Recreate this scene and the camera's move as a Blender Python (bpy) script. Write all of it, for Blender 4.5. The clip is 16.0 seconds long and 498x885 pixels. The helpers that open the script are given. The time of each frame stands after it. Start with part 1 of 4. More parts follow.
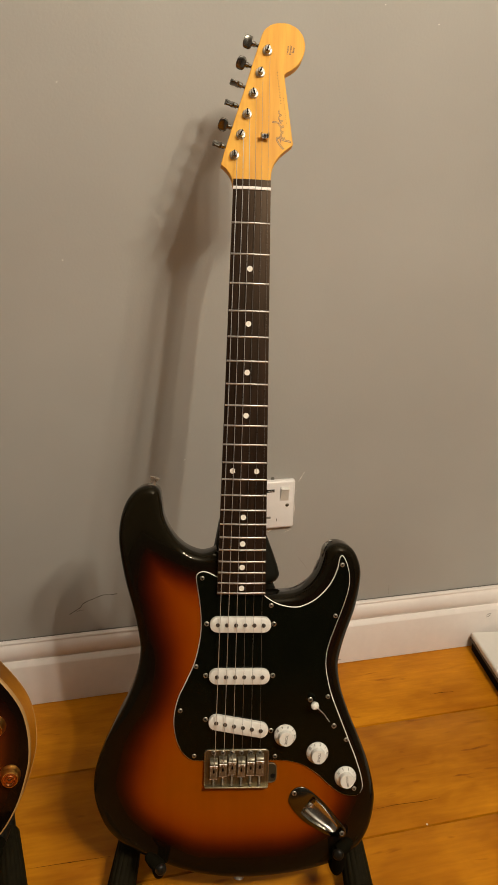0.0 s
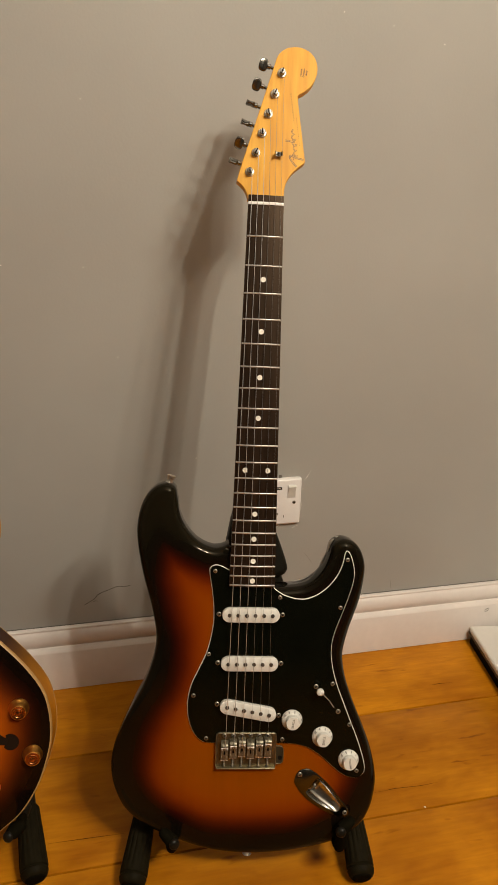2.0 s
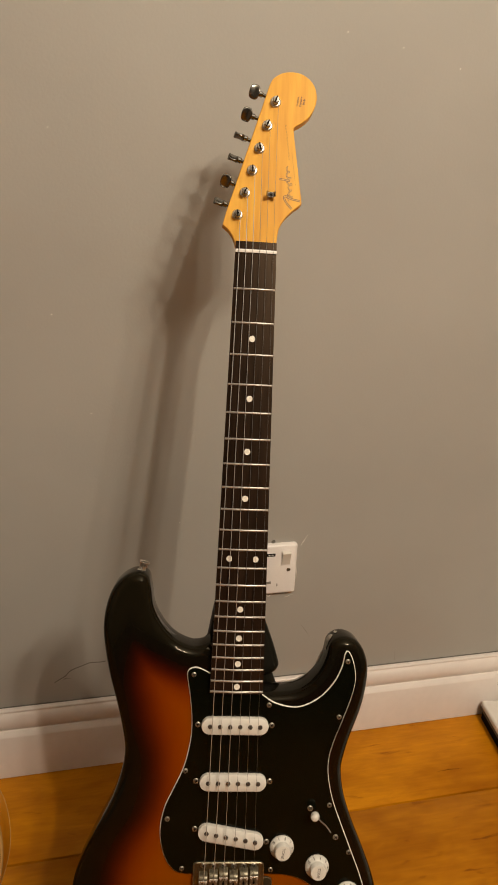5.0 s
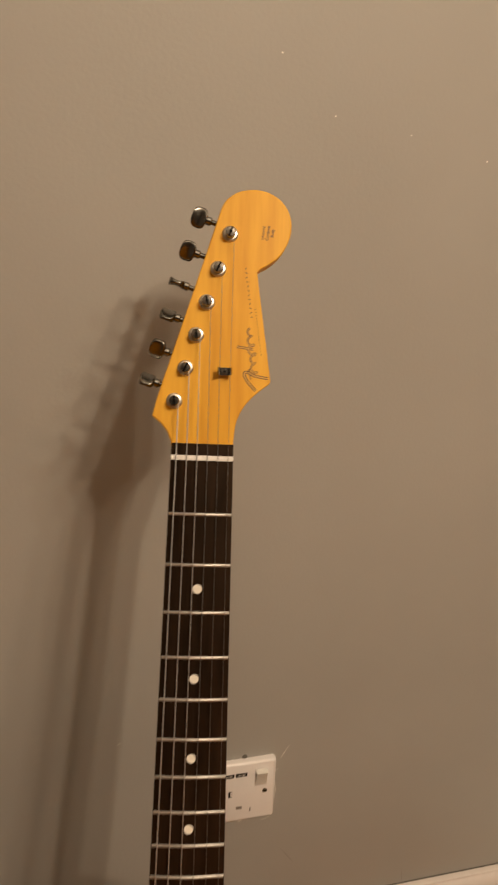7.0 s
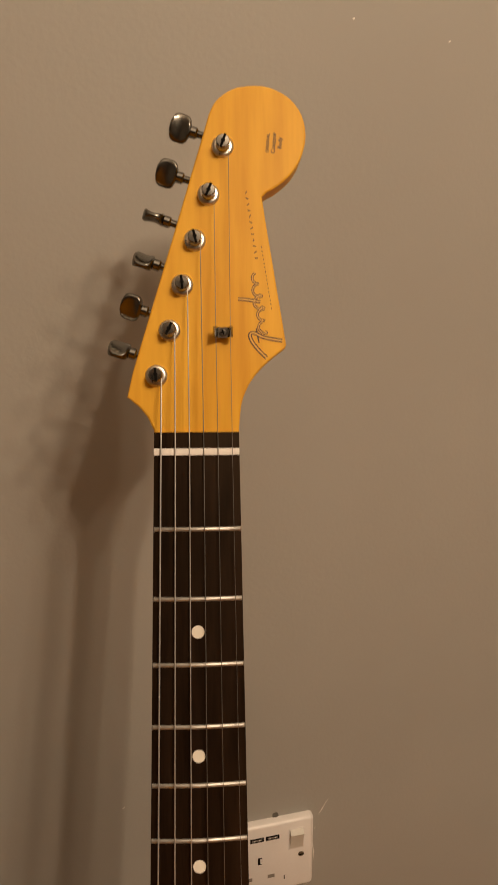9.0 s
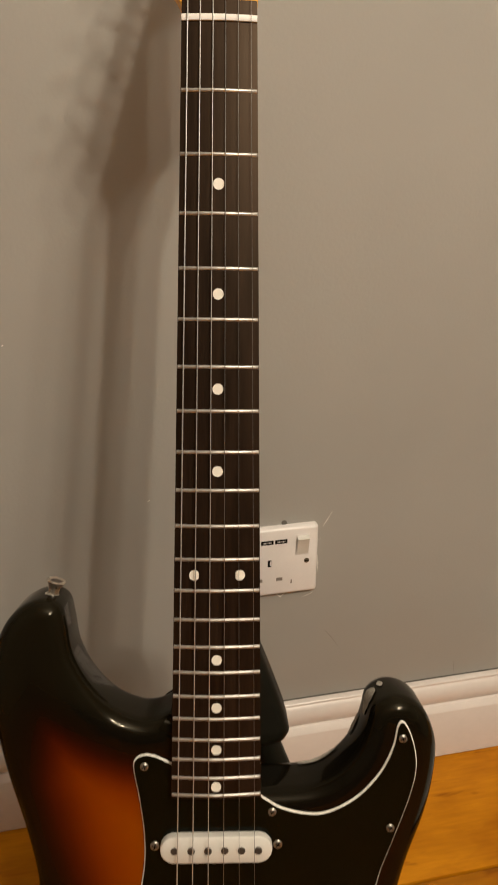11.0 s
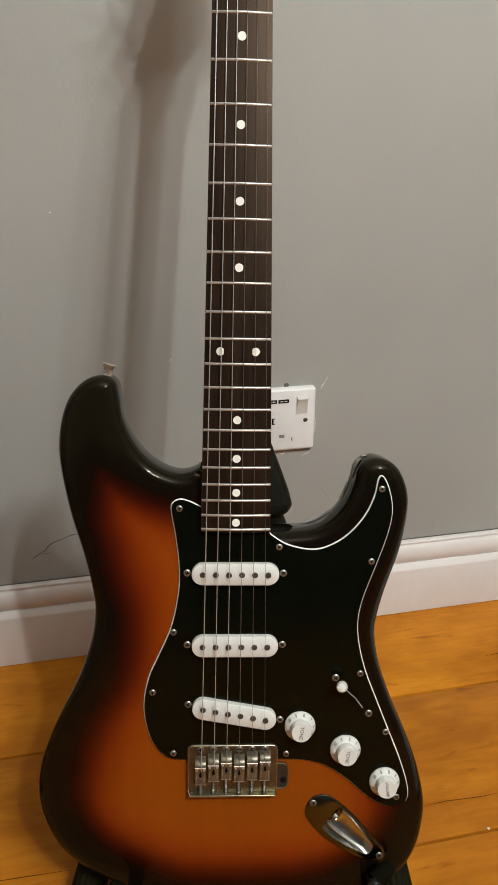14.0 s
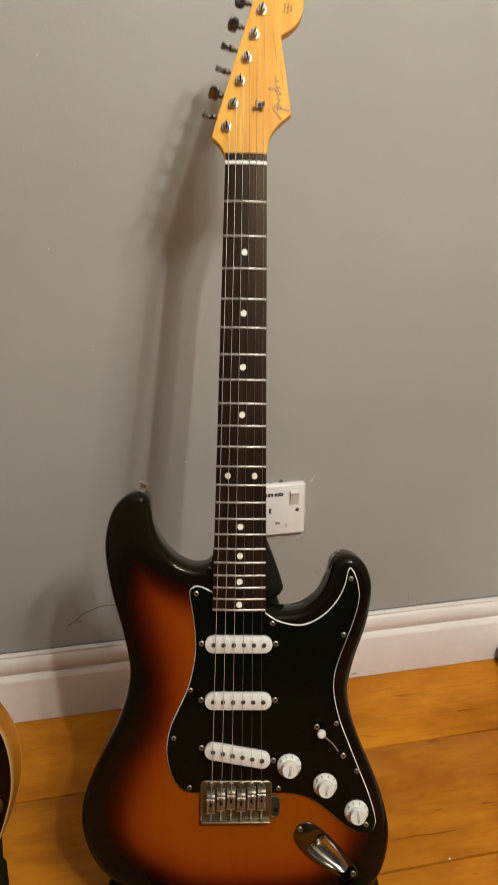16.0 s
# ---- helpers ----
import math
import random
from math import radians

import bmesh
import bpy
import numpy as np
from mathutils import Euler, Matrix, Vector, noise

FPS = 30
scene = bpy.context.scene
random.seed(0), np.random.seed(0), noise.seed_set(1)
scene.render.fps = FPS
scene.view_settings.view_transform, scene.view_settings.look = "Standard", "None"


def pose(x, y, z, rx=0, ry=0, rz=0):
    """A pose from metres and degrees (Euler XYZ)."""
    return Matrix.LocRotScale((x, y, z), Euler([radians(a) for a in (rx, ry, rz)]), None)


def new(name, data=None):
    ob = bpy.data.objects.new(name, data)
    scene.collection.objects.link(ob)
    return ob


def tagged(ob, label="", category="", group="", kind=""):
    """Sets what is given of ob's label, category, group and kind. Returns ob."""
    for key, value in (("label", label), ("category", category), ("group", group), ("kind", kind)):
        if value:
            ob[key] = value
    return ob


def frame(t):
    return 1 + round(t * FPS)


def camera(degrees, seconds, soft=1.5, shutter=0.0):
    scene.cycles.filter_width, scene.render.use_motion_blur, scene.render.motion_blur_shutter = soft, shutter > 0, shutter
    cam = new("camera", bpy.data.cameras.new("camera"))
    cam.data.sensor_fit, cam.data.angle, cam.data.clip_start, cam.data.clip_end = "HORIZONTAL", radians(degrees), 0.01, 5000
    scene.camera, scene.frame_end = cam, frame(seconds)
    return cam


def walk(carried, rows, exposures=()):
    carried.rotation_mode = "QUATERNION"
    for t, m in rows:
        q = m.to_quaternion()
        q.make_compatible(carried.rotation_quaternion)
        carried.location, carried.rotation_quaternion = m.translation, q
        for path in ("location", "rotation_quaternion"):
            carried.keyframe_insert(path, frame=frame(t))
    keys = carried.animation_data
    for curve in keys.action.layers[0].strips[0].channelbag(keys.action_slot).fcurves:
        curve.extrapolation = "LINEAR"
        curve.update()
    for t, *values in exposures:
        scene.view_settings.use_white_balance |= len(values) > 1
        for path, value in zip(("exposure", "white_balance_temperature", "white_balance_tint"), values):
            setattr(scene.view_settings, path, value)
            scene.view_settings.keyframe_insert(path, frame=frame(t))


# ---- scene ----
from mathutils import geometry

cam = camera(38.27, 16.0, 1.6, 0.25)
PATH = [
    (0, -0.1515, -1.0241, 0.8496, 68.715, -1.531, -13.247),
    (0.5, -0.1558, -1.0220, 0.8338, 68.802, -1.686, -13.300),
    (1, -0.1538, -1.0135, 0.8083, 68.620, -1.801, -13.177),
    (1.5, -0.1601, -1.0314, 0.8407, 68.525, -1.897, -13.084),
    (2, -0.1733, -1.0630, 0.8737, 68.306, -1.960, -12.894),
    (2.5, -0.1764, -1.0888, 0.8849, 68.197, -1.925, -12.798),
    (3, -0.1785, -1.1132, 0.8955, 68.207, -1.838, -12.571),
    (3.2, -0.1771, -1.1175, 0.8958, 68.207, -1.738, -12.407),
    (5.3, -0.1184, -0.8956, 0.9006, 69.552, -2.460, -12.633),
    (5.5, -0.1113, -0.8719, 0.9028, 69.746, -2.431, -12.572),
    (6, -0.0940, -0.7872, 0.9360, 70.250, -2.521, -12.741),
    (6.5, -0.1108, -0.7571, 0.9742, 70.457, -2.533, -13.123),
    (7, -0.0374, -0.6484, 0.9916, 71.039, -2.356, -13.730),
    (7.5, -0.0017, -0.5650, 0.9808, 71.449, -0.182, -14.269),
    (8, 0.0004, -0.5266, 0.9878, 71.649, 0.094, -13.897),
    (8.5, -0.0044, -0.5178, 0.9682, 71.872, 0.335, -13.638),
    (9, -0.0035, -0.5324, 0.9376, 71.796, 0.493, -13.118),
    (9.5, -0.0088, -0.5483, 0.8766, 69.662, 0.356, -12.604),
    (10, -0.0137, -0.5660, 0.8259, 67.157, -0.010, -11.801),
    (10.2, -0.0122, -0.5755, 0.8135, 66.828, -0.012, -11.704),
    (12.3, -0.0749, -0.8205, 0.7173, 64.519, 0.176, -11.193),
    (12.5, -0.0774, -0.8385, 0.7099, 64.495, 0.210, -11.273),
    (13, -0.0718, -0.8527, 0.7044, 64.423, 0.054, -11.506),
    (13.5, -0.0733, -0.8339, 0.7020, 64.301, -0.134, -11.607),
    (14, -0.0755, -0.8148, 0.7005, 64.192, -0.323, -11.634),
    (14.5, -0.0777, -0.8395, 0.7115, 64.178, -0.506, -11.508),
    (15, -0.0829, -0.8812, 0.7235, 64.062, -0.522, -11.414),
    (15.5, -0.0874, -0.9073, 0.7590, 64.814, -0.410, -11.389),
    (16, -0.1034, -0.9602, 0.8266, 68.479, -0.307, -11.380),
]
EXPOSURES = [(0, 0.08, 6300, 7), (3, 0.05, 6350, 8), (5.5, -0.10, 6850, 11), (7, -0.36, 7500, 16), (9, -0.50, 7950, 18), (10.2, -0.30, 7250, 13), (12.3, 0.33, 5420, 4), (13.2, 0.33, 5190, 3), (15.2, 0.33, 5100, 2), (16, 0.20, 5550, 5)]
walk(cam, [(t, pose(*row)) for t, *row in PATH], EXPOSURES)
GUITAR_AT = (-0.0000, -0.3955, 0.2054, -17.767, 1.203, -9.691)

# ---- world and lamps ----
world = bpy.data.worlds.new("world")
scene.world = world
world.use_nodes = True
world.node_tree.nodes["Background"].inputs[0].default_value = (1.0, 0.82, 0.62, 1)
world.node_tree.nodes["Background"].inputs[1].default_value = 0.0

# lamp with five warm bulbs, beside and behind the camera
LAMPS = [((0.384, -1.686, 1.939), 28), ((0.406, -1.686, 2.079), 27), ((0.519, -1.624, 1.845), 28), ((0.609, -1.577, 1.939), 22), ((0.742, -1.515, 1.939), 19)]
for place, watts in LAMPS:
    lamp = new("bulb_light", bpy.data.lights.new("bulb_light", "POINT"))
    lamp.data.energy, lamp.data.color, lamp.data.shadow_soft_size = watts, (1.0, 0.86, 0.68), 0.028
    lamp.location = place


# ---- materials ----
def nodes_of(name):
    m = bpy.data.materials.new(name)
    m.use_nodes = True
    t = m.node_tree
    return m, t, t.nodes["Principled BSDF"], t.links


def plain(name, colour, rough=0.5, metal=0.0, coat=0.0, vary=0.12, scale=60.0, bump=0.0, stretch=(1, 1, 1), spec=0.5):
    """A surface with fine variation of tone, gloss and relief."""
    m, t, b, link = nodes_of(name)
    b.inputs["Metallic"].default_value = metal
    b.inputs["Coat Weight"].default_value = coat
    b.inputs["Coat Roughness"].default_value = 0.08
    b.inputs["Specular IOR Level"].default_value = spec
    co = t.nodes.new("ShaderNodeTexCoord")
    mp = t.nodes.new("ShaderNodeMapping")
    mp.inputs["Scale"].default_value = stretch
    link.new(co.outputs["Object"], mp.inputs[0])
    n1 = t.nodes.new("ShaderNodeTexNoise")
    n1.inputs["Scale"].default_value, n1.inputs["Detail"].default_value = scale, 6
    n2 = t.nodes.new("ShaderNodeTexNoise")
    n2.inputs["Scale"].default_value, n2.inputs["Detail"].default_value = scale * 6, 4
    for n in (n1, n2):
        link.new(mp.outputs[0], n.inputs["Vector"])
    mixer = t.nodes.new("ShaderNodeMix")
    mixer.data_type = "FLOAT"
    mixer.inputs[0].default_value = 0.4
    link.new(n1.outputs[0], mixer.inputs[2])
    link.new(n2.outputs[0], mixer.inputs[3])
    ramp = t.nodes.new("ShaderNodeValToRGB")
    ramp.color_ramp.elements[0].position, ramp.color_ramp.elements[1].position = 0.3, 0.7
    ramp.color_ramp.elements[0].color = (*[c * (1 - vary) for c in colour], 1)
    ramp.color_ramp.elements[1].color = (*[min(1, c * (1 + vary)) for c in colour], 1)
    link.new(mixer.outputs[0], ramp.inputs[0])
    link.new(ramp.outputs[0], b.inputs["Base Color"])
    rr = t.nodes.new("ShaderNodeMapRange")
    rr.inputs[3].default_value, rr.inputs[4].default_value = rough * 0.8, min(1, rough * 1.2)
    link.new(n1.outputs[0], rr.inputs[0])
    link.new(rr.outputs[0], b.inputs["Roughness"])
    if bump:
        bp = t.nodes.new("ShaderNodeBump")
        bp.inputs["Strength"].default_value, bp.inputs["Distance"].default_value = 1.0, bump
        link.new(mixer.outputs[0], bp.inputs["Height"])
        link.new(bp.outputs[0], b.inputs["Normal"])
    return m


def wood(name, dark, light, along, scale, rough, coat=0.0, contrast=(0.35, 0.68), bump=0.0, spec=0.5, grain=0.07):
    """Wood with long grain along one axis, growth bands and pores."""
    m, t, b, link = nodes_of(name)
    co = t.nodes.new("ShaderNodeTexCoord")
    info = t.nodes.new("ShaderNodeObjectInfo")
    jump = t.nodes.new("ShaderNodeVectorMath")
    jump.operation = "MULTIPLY_ADD"
    cx = t.nodes.new("ShaderNodeCombineXYZ")
    for i in range(3):
        link.new(info.outputs["Random"], cx.inputs[i])
    jump.inputs[1].default_value = (37.0, 23.0, 11.0)
    link.new(cx.outputs[0], jump.inputs[0])
    link.new(co.outputs["Object"], jump.inputs[2])
    mp = t.nodes.new("ShaderNodeMapping")
    mp.inputs["Scale"].default_value = [grain if i == along else 1.0 for i in range(3)]
    link.new(jump.outputs[0], mp.inputs[0])
    n1 = t.nodes.new("ShaderNodeTexNoise")
    n1.inputs["Scale"].default_value, n1.inputs["Detail"].default_value, n1.inputs["Distortion"].default_value = scale, 8, 0.6
    link.new(mp.outputs[0], n1.inputs["Vector"])
    n2 = t.nodes.new("ShaderNodeTexNoise")
    n2.inputs["Scale"].default_value, n2.inputs["Detail"].default_value = scale * 9, 4
    link.new(mp.outputs[0], n2.inputs["Vector"])
    mx = t.nodes.new("ShaderNodeMix")
    mx.data_type = "FLOAT"
    mx.inputs[0].default_value = 0.35
    link.new(n1.outputs[0], mx.inputs[2])
    link.new(n2.outputs[0], mx.inputs[3])
    ramp = t.nodes.new("ShaderNodeValToRGB")
    ramp.color_ramp.elements[0].position, ramp.color_ramp.elements[1].position = contrast
    ramp.color_ramp.elements[0].color, ramp.color_ramp.elements[1].color = (*dark, 1), (*light, 1)
    link.new(mx.outputs[0], ramp.inputs[0])
    colour = ramp.outputs[0]
    link.new(colour, b.inputs["Base Color"])
    rr = t.nodes.new("ShaderNodeMapRange")
    rr.inputs[3].default_value, rr.inputs[4].default_value = rough * 0.75, rough * 1.3
    link.new(mx.outputs[0], rr.inputs[0])
    link.new(rr.outputs[0], b.inputs["Roughness"])
    b.inputs["Coat Weight"].default_value = coat
    b.inputs["Coat Roughness"].default_value = 0.12
    b.inputs["Specular IOR Level"].default_value = spec
    if bump:
        bp = t.nodes.new("ShaderNodeBump")
        bp.inputs["Distance"].default_value = bump
        link.new(mx.outputs[0], bp.inputs["Height"])
        link.new(bp.outputs[0], b.inputs["Normal"])
    return m


def pine(name):
    """Old varnished pine: cloudy tone, short wavy figure, fine grain, scattered knots and dark flecks; each board differs."""
    m, t, b, link = nodes_of(name)
    info = t.nodes.new("ShaderNodeObjectInfo")
    co = t.nodes.new("ShaderNodeTexCoord")
    jump = t.nodes.new("ShaderNodeVectorMath")
    jump.operation = "MULTIPLY_ADD"
    jump.inputs[1].default_value = (37.0, 23.0, 11.0)
    link.new(info.outputs["Random"], jump.inputs[0])
    link.new(co.outputs["Object"], jump.inputs[2])

    def noise(stretch, scale, detail, distortion=0.0):
        mp = t.nodes.new("ShaderNodeMapping")
        mp.inputs["Scale"].default_value = (stretch, 1, 1)
        link.new(jump.outputs[0], mp.inputs[0])
        n = t.nodes.new("ShaderNodeTexNoise")
        n.inputs["Scale"].default_value, n.inputs["Detail"].default_value, n.inputs["Distortion"].default_value = scale, detail, distortion
        link.new(mp.outputs[0], n.inputs["Vector"])
        return n.outputs[0], mp

    def tint(value, low, high, p0, p1):
        r = t.nodes.new("ShaderNodeValToRGB")
        r.color_ramp.elements[0].position, r.color_ramp.elements[1].position = p0, p1
        r.color_ramp.elements[0].color, r.color_ramp.elements[1].color = (*low, 1), (*high, 1)
        link.new(value, r.inputs[0])
        return r.outputs[0]

    def times(a, c):
        x = t.nodes.new("ShaderNodeMix")
        x.data_type, x.blend_type = "RGBA", "MULTIPLY"
        x.inputs[0].default_value = 1.0
        link.new(a, x.inputs[6])
        link.new(c, x.inputs[7])
        return x.outputs[2]

    cloud, _ = noise(0.45, 11, 3, 0.5)
    colour = tint(cloud, (0.325, 0.106, 0.0020), (0.56, 0.222, 0.0060), 0.30, 0.68)
    figure, mp = noise(0.34, 44, 5, 1.2)
    colour = times(colour, tint(figure, (0.88, 0.83, 0.76), (1.05, 1.05, 1.05), 0.30, 0.64))
    grain, _ = noise(0.09, 230, 3)
    colour = times(colour, tint(grain, (0.92, 0.90, 0.86), (1.03, 1.03, 1.03), 0.35, 0.65))
    fleck, _ = noise(0.22, 75, 2, 0.4)
    colour = times(colour, tint(fleck, (0.60, 0.50, 0.40), (1, 1, 1), 0.23, 0.33))
    kmp = t.nodes.new("ShaderNodeMapping")
    kmp.inputs["Scale"].default_value = (0.55, 1, 1)
    link.new(jump.outputs[0], kmp.inputs[0])
    vor = t.nodes.new("ShaderNodeTexVoronoi")
    vor.inputs["Scale"].default_value = 5.2
    link.new(kmp.outputs[0], vor.inputs["Vector"])
    colour = times(colour, tint(vor.outputs["Distance"], (0.36, 0.26, 0.20), (1, 1, 1), 0.035, 0.085))
    hs = t.nodes.new("ShaderNodeHueSaturation")
    vr = t.nodes.new("ShaderNodeMapRange")
    vr.inputs[3].default_value, vr.inputs[4].default_value = 0.93, 1.07
    link.new(info.outputs["Random"], vr.inputs[0])
    link.new(vr.outputs[0], hs.inputs["Value"])
    link.new(colour, hs.inputs["Color"])
    link.new(hs.outputs[0], b.inputs["Base Color"])
    rr = t.nodes.new("ShaderNodeMapRange")
    rr.inputs[3].default_value, rr.inputs[4].default_value = 0.30, 0.48
    link.new(cloud, rr.inputs[0])
    link.new(rr.outputs[0], b.inputs["Roughness"])
    b.inputs["Specular IOR Level"].default_value = 0.12
    b.inputs["Coat Weight"].default_value = 0.05
    b.inputs["Coat Roughness"].default_value = 0.2
    bp = t.nodes.new("ShaderNodeBump")
    bp.inputs["Distance"].default_value = 0.0003
    link.new(figure, bp.inputs["Height"])
    link.new(bp.outputs[0], b.inputs["Normal"])
    return m


def burst(name, stops, grain_axis, rough=0.08, outer=(0.0085, 0.0066, 0.0032)):
    """Sprayed sunburst lacquer: the colour follows the distance from the body's edge."""
    m, t, b, link = nodes_of(name)
    at = t.nodes.new("ShaderNodeAttribute")
    at.attribute_name = "inset"
    co = t.nodes.new("ShaderNodeTexCoord")
    n1 = t.nodes.new("ShaderNodeTexNoise")
    n1.inputs["Scale"].default_value, n1.inputs["Detail"].default_value = 9, 3
    link.new(co.outputs["Object"], n1.inputs["Vector"])
    wob = t.nodes.new("ShaderNodeMath")
    wob.operation = "MULTIPLY_ADD"
    wob.inputs[1].default_value, wob.inputs[2].default_value = 0.14, 0.06
    link.new(n1.outputs[0], wob.inputs[0])
    add = t.nodes.new("ShaderNodeMath")
    add.operation = "MULTIPLY_ADD"
    add.inputs[1].default_value = 8.7
    link.new(at.outputs["Fac"], add.inputs[0])
    link.new(wob.outputs[0], add.inputs[2])
    ramp = t.nodes.new("ShaderNodeValToRGB")
    ramp.color_ramp.interpolation = "B_SPLINE"
    els = ramp.color_ramp.elements
    # outermost stop lightened: haze on the black lacquer put into the colour
    els[0].position, els[0].color = 0.0, (*outer, 1)
    els[1].position, els[1].color = 1.0, (*stops[-1][1], 1)
    for p, c in stops[:-1]:
        els.new(0.13 + 0.87 * p).color = (*c, 1)
    link.new(add.outputs[0], ramp.inputs[0])
    mp = t.nodes.new("ShaderNodeMapping")
    mp.inputs["Scale"].default_value = [0.06 if i == grain_axis else 1.0 for i in range(3)]
    link.new(co.outputs["Object"], mp.inputs[0])
    n2 = t.nodes.new("ShaderNodeTexNoise")
    n2.inputs["Scale"].default_value, n2.inputs["Detail"].default_value = 70, 5
    link.new(mp.outputs[0], n2.inputs["Vector"])
    gr = t.nodes.new("ShaderNodeMapRange")
    gr.inputs[1].default_value, gr.inputs[2].default_value = 0.3, 0.7
    gr.inputs[3].default_value, gr.inputs[4].default_value = 0.95, 1.04
    link.new(n2.outputs[0], gr.inputs[0])
    hs = t.nodes.new("ShaderNodeHueSaturation")
    link.new(gr.outputs[0], hs.inputs["Value"])
    link.new(ramp.outputs[0], hs.inputs["Color"])
    link.new(hs.outputs[0], b.inputs["Base Color"])
    b.inputs["Specular IOR Level"].default_value = 0.17
    b.inputs["Specular Tint"].default_value = (1.0, 0.92, 0.74, 1)
    n3 = t.nodes.new("ShaderNodeTexNoise")
    n3.inputs["Scale"].default_value, n3.inputs["Detail"].default_value = 40, 4
    link.new(co.outputs["Object"], n3.inputs["Vector"])
    rr = t.nodes.new("ShaderNodeMapRange")
    rr.inputs[3].default_value, rr.inputs[4].default_value = rough * 0.6, rough * 1.5
    link.new(n3.outputs[0], rr.inputs[0])
    link.new(rr.outputs[0], b.inputs["Roughness"])
    return m


def wall_paint(name, colour):
    """Roller-painted plaster: orange-peel relief, faint patches and scuffs."""
    m, t, b, link = nodes_of(name)
    co = t.nodes.new("ShaderNodeTexCoord")
    big = t.nodes.new("ShaderNodeTexNoise")
    big.inputs["Scale"].default_value, big.inputs["Detail"].default_value = 3.5, 5
    link.new(co.outputs["Object"], big.inputs["Vector"])
    fine = t.nodes.new("ShaderNodeTexNoise")
    fine.inputs["Scale"].default_value, fine.inputs["Detail"].default_value = 260, 5
    link.new(co.outputs["Object"], fine.inputs["Vector"])
    ramp = t.nodes.new("ShaderNodeValToRGB")
    ramp.color_ramp.elements[0].position, ramp.color_ramp.elements[1].position = 0.3, 0.7
    ramp.color_ramp.elements[0].color = (*[c * 0.95 for c in colour], 1)
    ramp.color_ramp.elements[1].color = (*[c * 1.05 for c in colour], 1)
    link.new(big.outputs[0], ramp.inputs[0])
    link.new(ramp.outputs[0], b.inputs["Base Color"])
    rr = t.nodes.new("ShaderNodeMapRange")
    rr.inputs[3].default_value, rr.inputs[4].default_value = 0.5, 0.68
    link.new(big.outputs[0], rr.inputs[0])
    link.new(rr.outputs[0], b.inputs["Roughness"])
    bp = t.nodes.new("ShaderNodeBump")
    bp.inputs["Distance"].default_value, bp.inputs["Strength"].default_value = 0.0003, 0.6
    link.new(fine.outputs[0], bp.inputs["Height"])
    link.new(bp.outputs[0], b.inputs["Normal"])
    return m


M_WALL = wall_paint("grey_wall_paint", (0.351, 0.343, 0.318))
# unseen walls: colours darkened to weaken bounced light and reflections
M_ROOM = wall_paint("dimmed_room_paint", (0.22, 0.21, 0.19))
M_FAR = wall_paint("low_reflection_paint", (0.07, 0.064, 0.056))
M_CEIL = wall_paint("ceiling_paint", (0.56, 0.55, 0.52))
M_GLOSS_WHITE = plain("white_gloss_paint", (0.745, 0.695, 0.665), 0.35, vary=0.05, scale=12, bump=0.0002)
M_FLOOR = pine("varnished_pine")
M_DARK = plain("dark_gap", (0.03, 0.02, 0.012), 0.9)
M_SEAM = plain("open_grain", (0.115, 0.038, 0.006), 0.9, vary=0.4, scale=90, spec=0.02)
M_PLASTIC = plain("white_socket_plastic", (0.76, 0.735, 0.725), 0.32, vary=0.03)
M_HOLE = plain("black_hole", (0.006, 0.0055, 0.005), 0.8, spec=0.05)
M_CHIP = plain("bare_plaster", (0.72, 0.7, 0.66), 0.9, vary=0.2, scale=400)
M_SCRATCH = plain("scratched_paint", (0.21, 0.20, 0.18), 0.9)
M_CRACK = plain("crack_line", (0.12, 0.11, 0.095), 0.9)
M_BURST = burst("three_tone_sunburst", [(0.0, (0.0046, 0.0036, 0.0019)), (0.13, (0.0044, 0.0030, 0.0016)), (0.24, (0.018, 0.0026, 0.0010)), (0.36, (0.070, 0.0072, 0.0008)),
                (0.50, (0.178, 0.0260, 0.0005)), (0.70, (0.225, 0.0460, 0.0004)), (1.0, (0.212, 0.049, 0.0004))], 2)
M_MAPLE = wood("amber_maple", (0.54, 0.225, 0.020), (0.80, 0.43, 0.053), 2, 22, 0.40, 0.0, (0.32, 0.64), spec=0.22, grain=0.08)
M_ROSEWOOD = wood("rosewood", (0.0034, 0.0020, 0.0013), (0.0255, 0.0138, 0.0082), 2, 150, 0.38, 0.0, (0.3, 0.8), 0.00005, spec=0.22)
M_ROSEWOOD.node_tree.nodes["Principled BSDF"].inputs["Specular Tint"].default_value = (1.0, 0.71, 0.49, 1)
M_NICKEL = plain("worn_nickel", (0.335, 0.325, 0.30), 0.16, 1.0, vary=0.18, scale=150, bump=0.00005)
M_STEEL = plain("string_steel", (0.47, 0.465, 0.455), 0.36, 0.55, vary=0.1, scale=900)
M_PLAIN_STRING = plain("plain_string_steel", (0.22, 0.22, 0.215), 0.36, 0.7, vary=0.1, scale=900)
M_FRET = plain("fret_wire", (0.60, 0.59, 0.56), 0.40, 0.8, vary=0.12, scale=300)
M_SCREW = plain("screw_nickel", (0.31, 0.29, 0.25), 0.36, 0.9, vary=0.1, scale=200)
M_BRIGHT = plain("bright_nickel", (0.70, 0.66, 0.60), 0.28, 0.95, vary=0.1, scale=150)
M_BRIDGE_RIM = plain("worn_bridge_edge", (0.30, 0.268, 0.185), 0.34, 0.95, vary=0.35, scale=160)
M_JACK = plain("jack_chrome", (0.105, 0.103, 0.084), 0.22, 1.0, vary=0.1, scale=90)
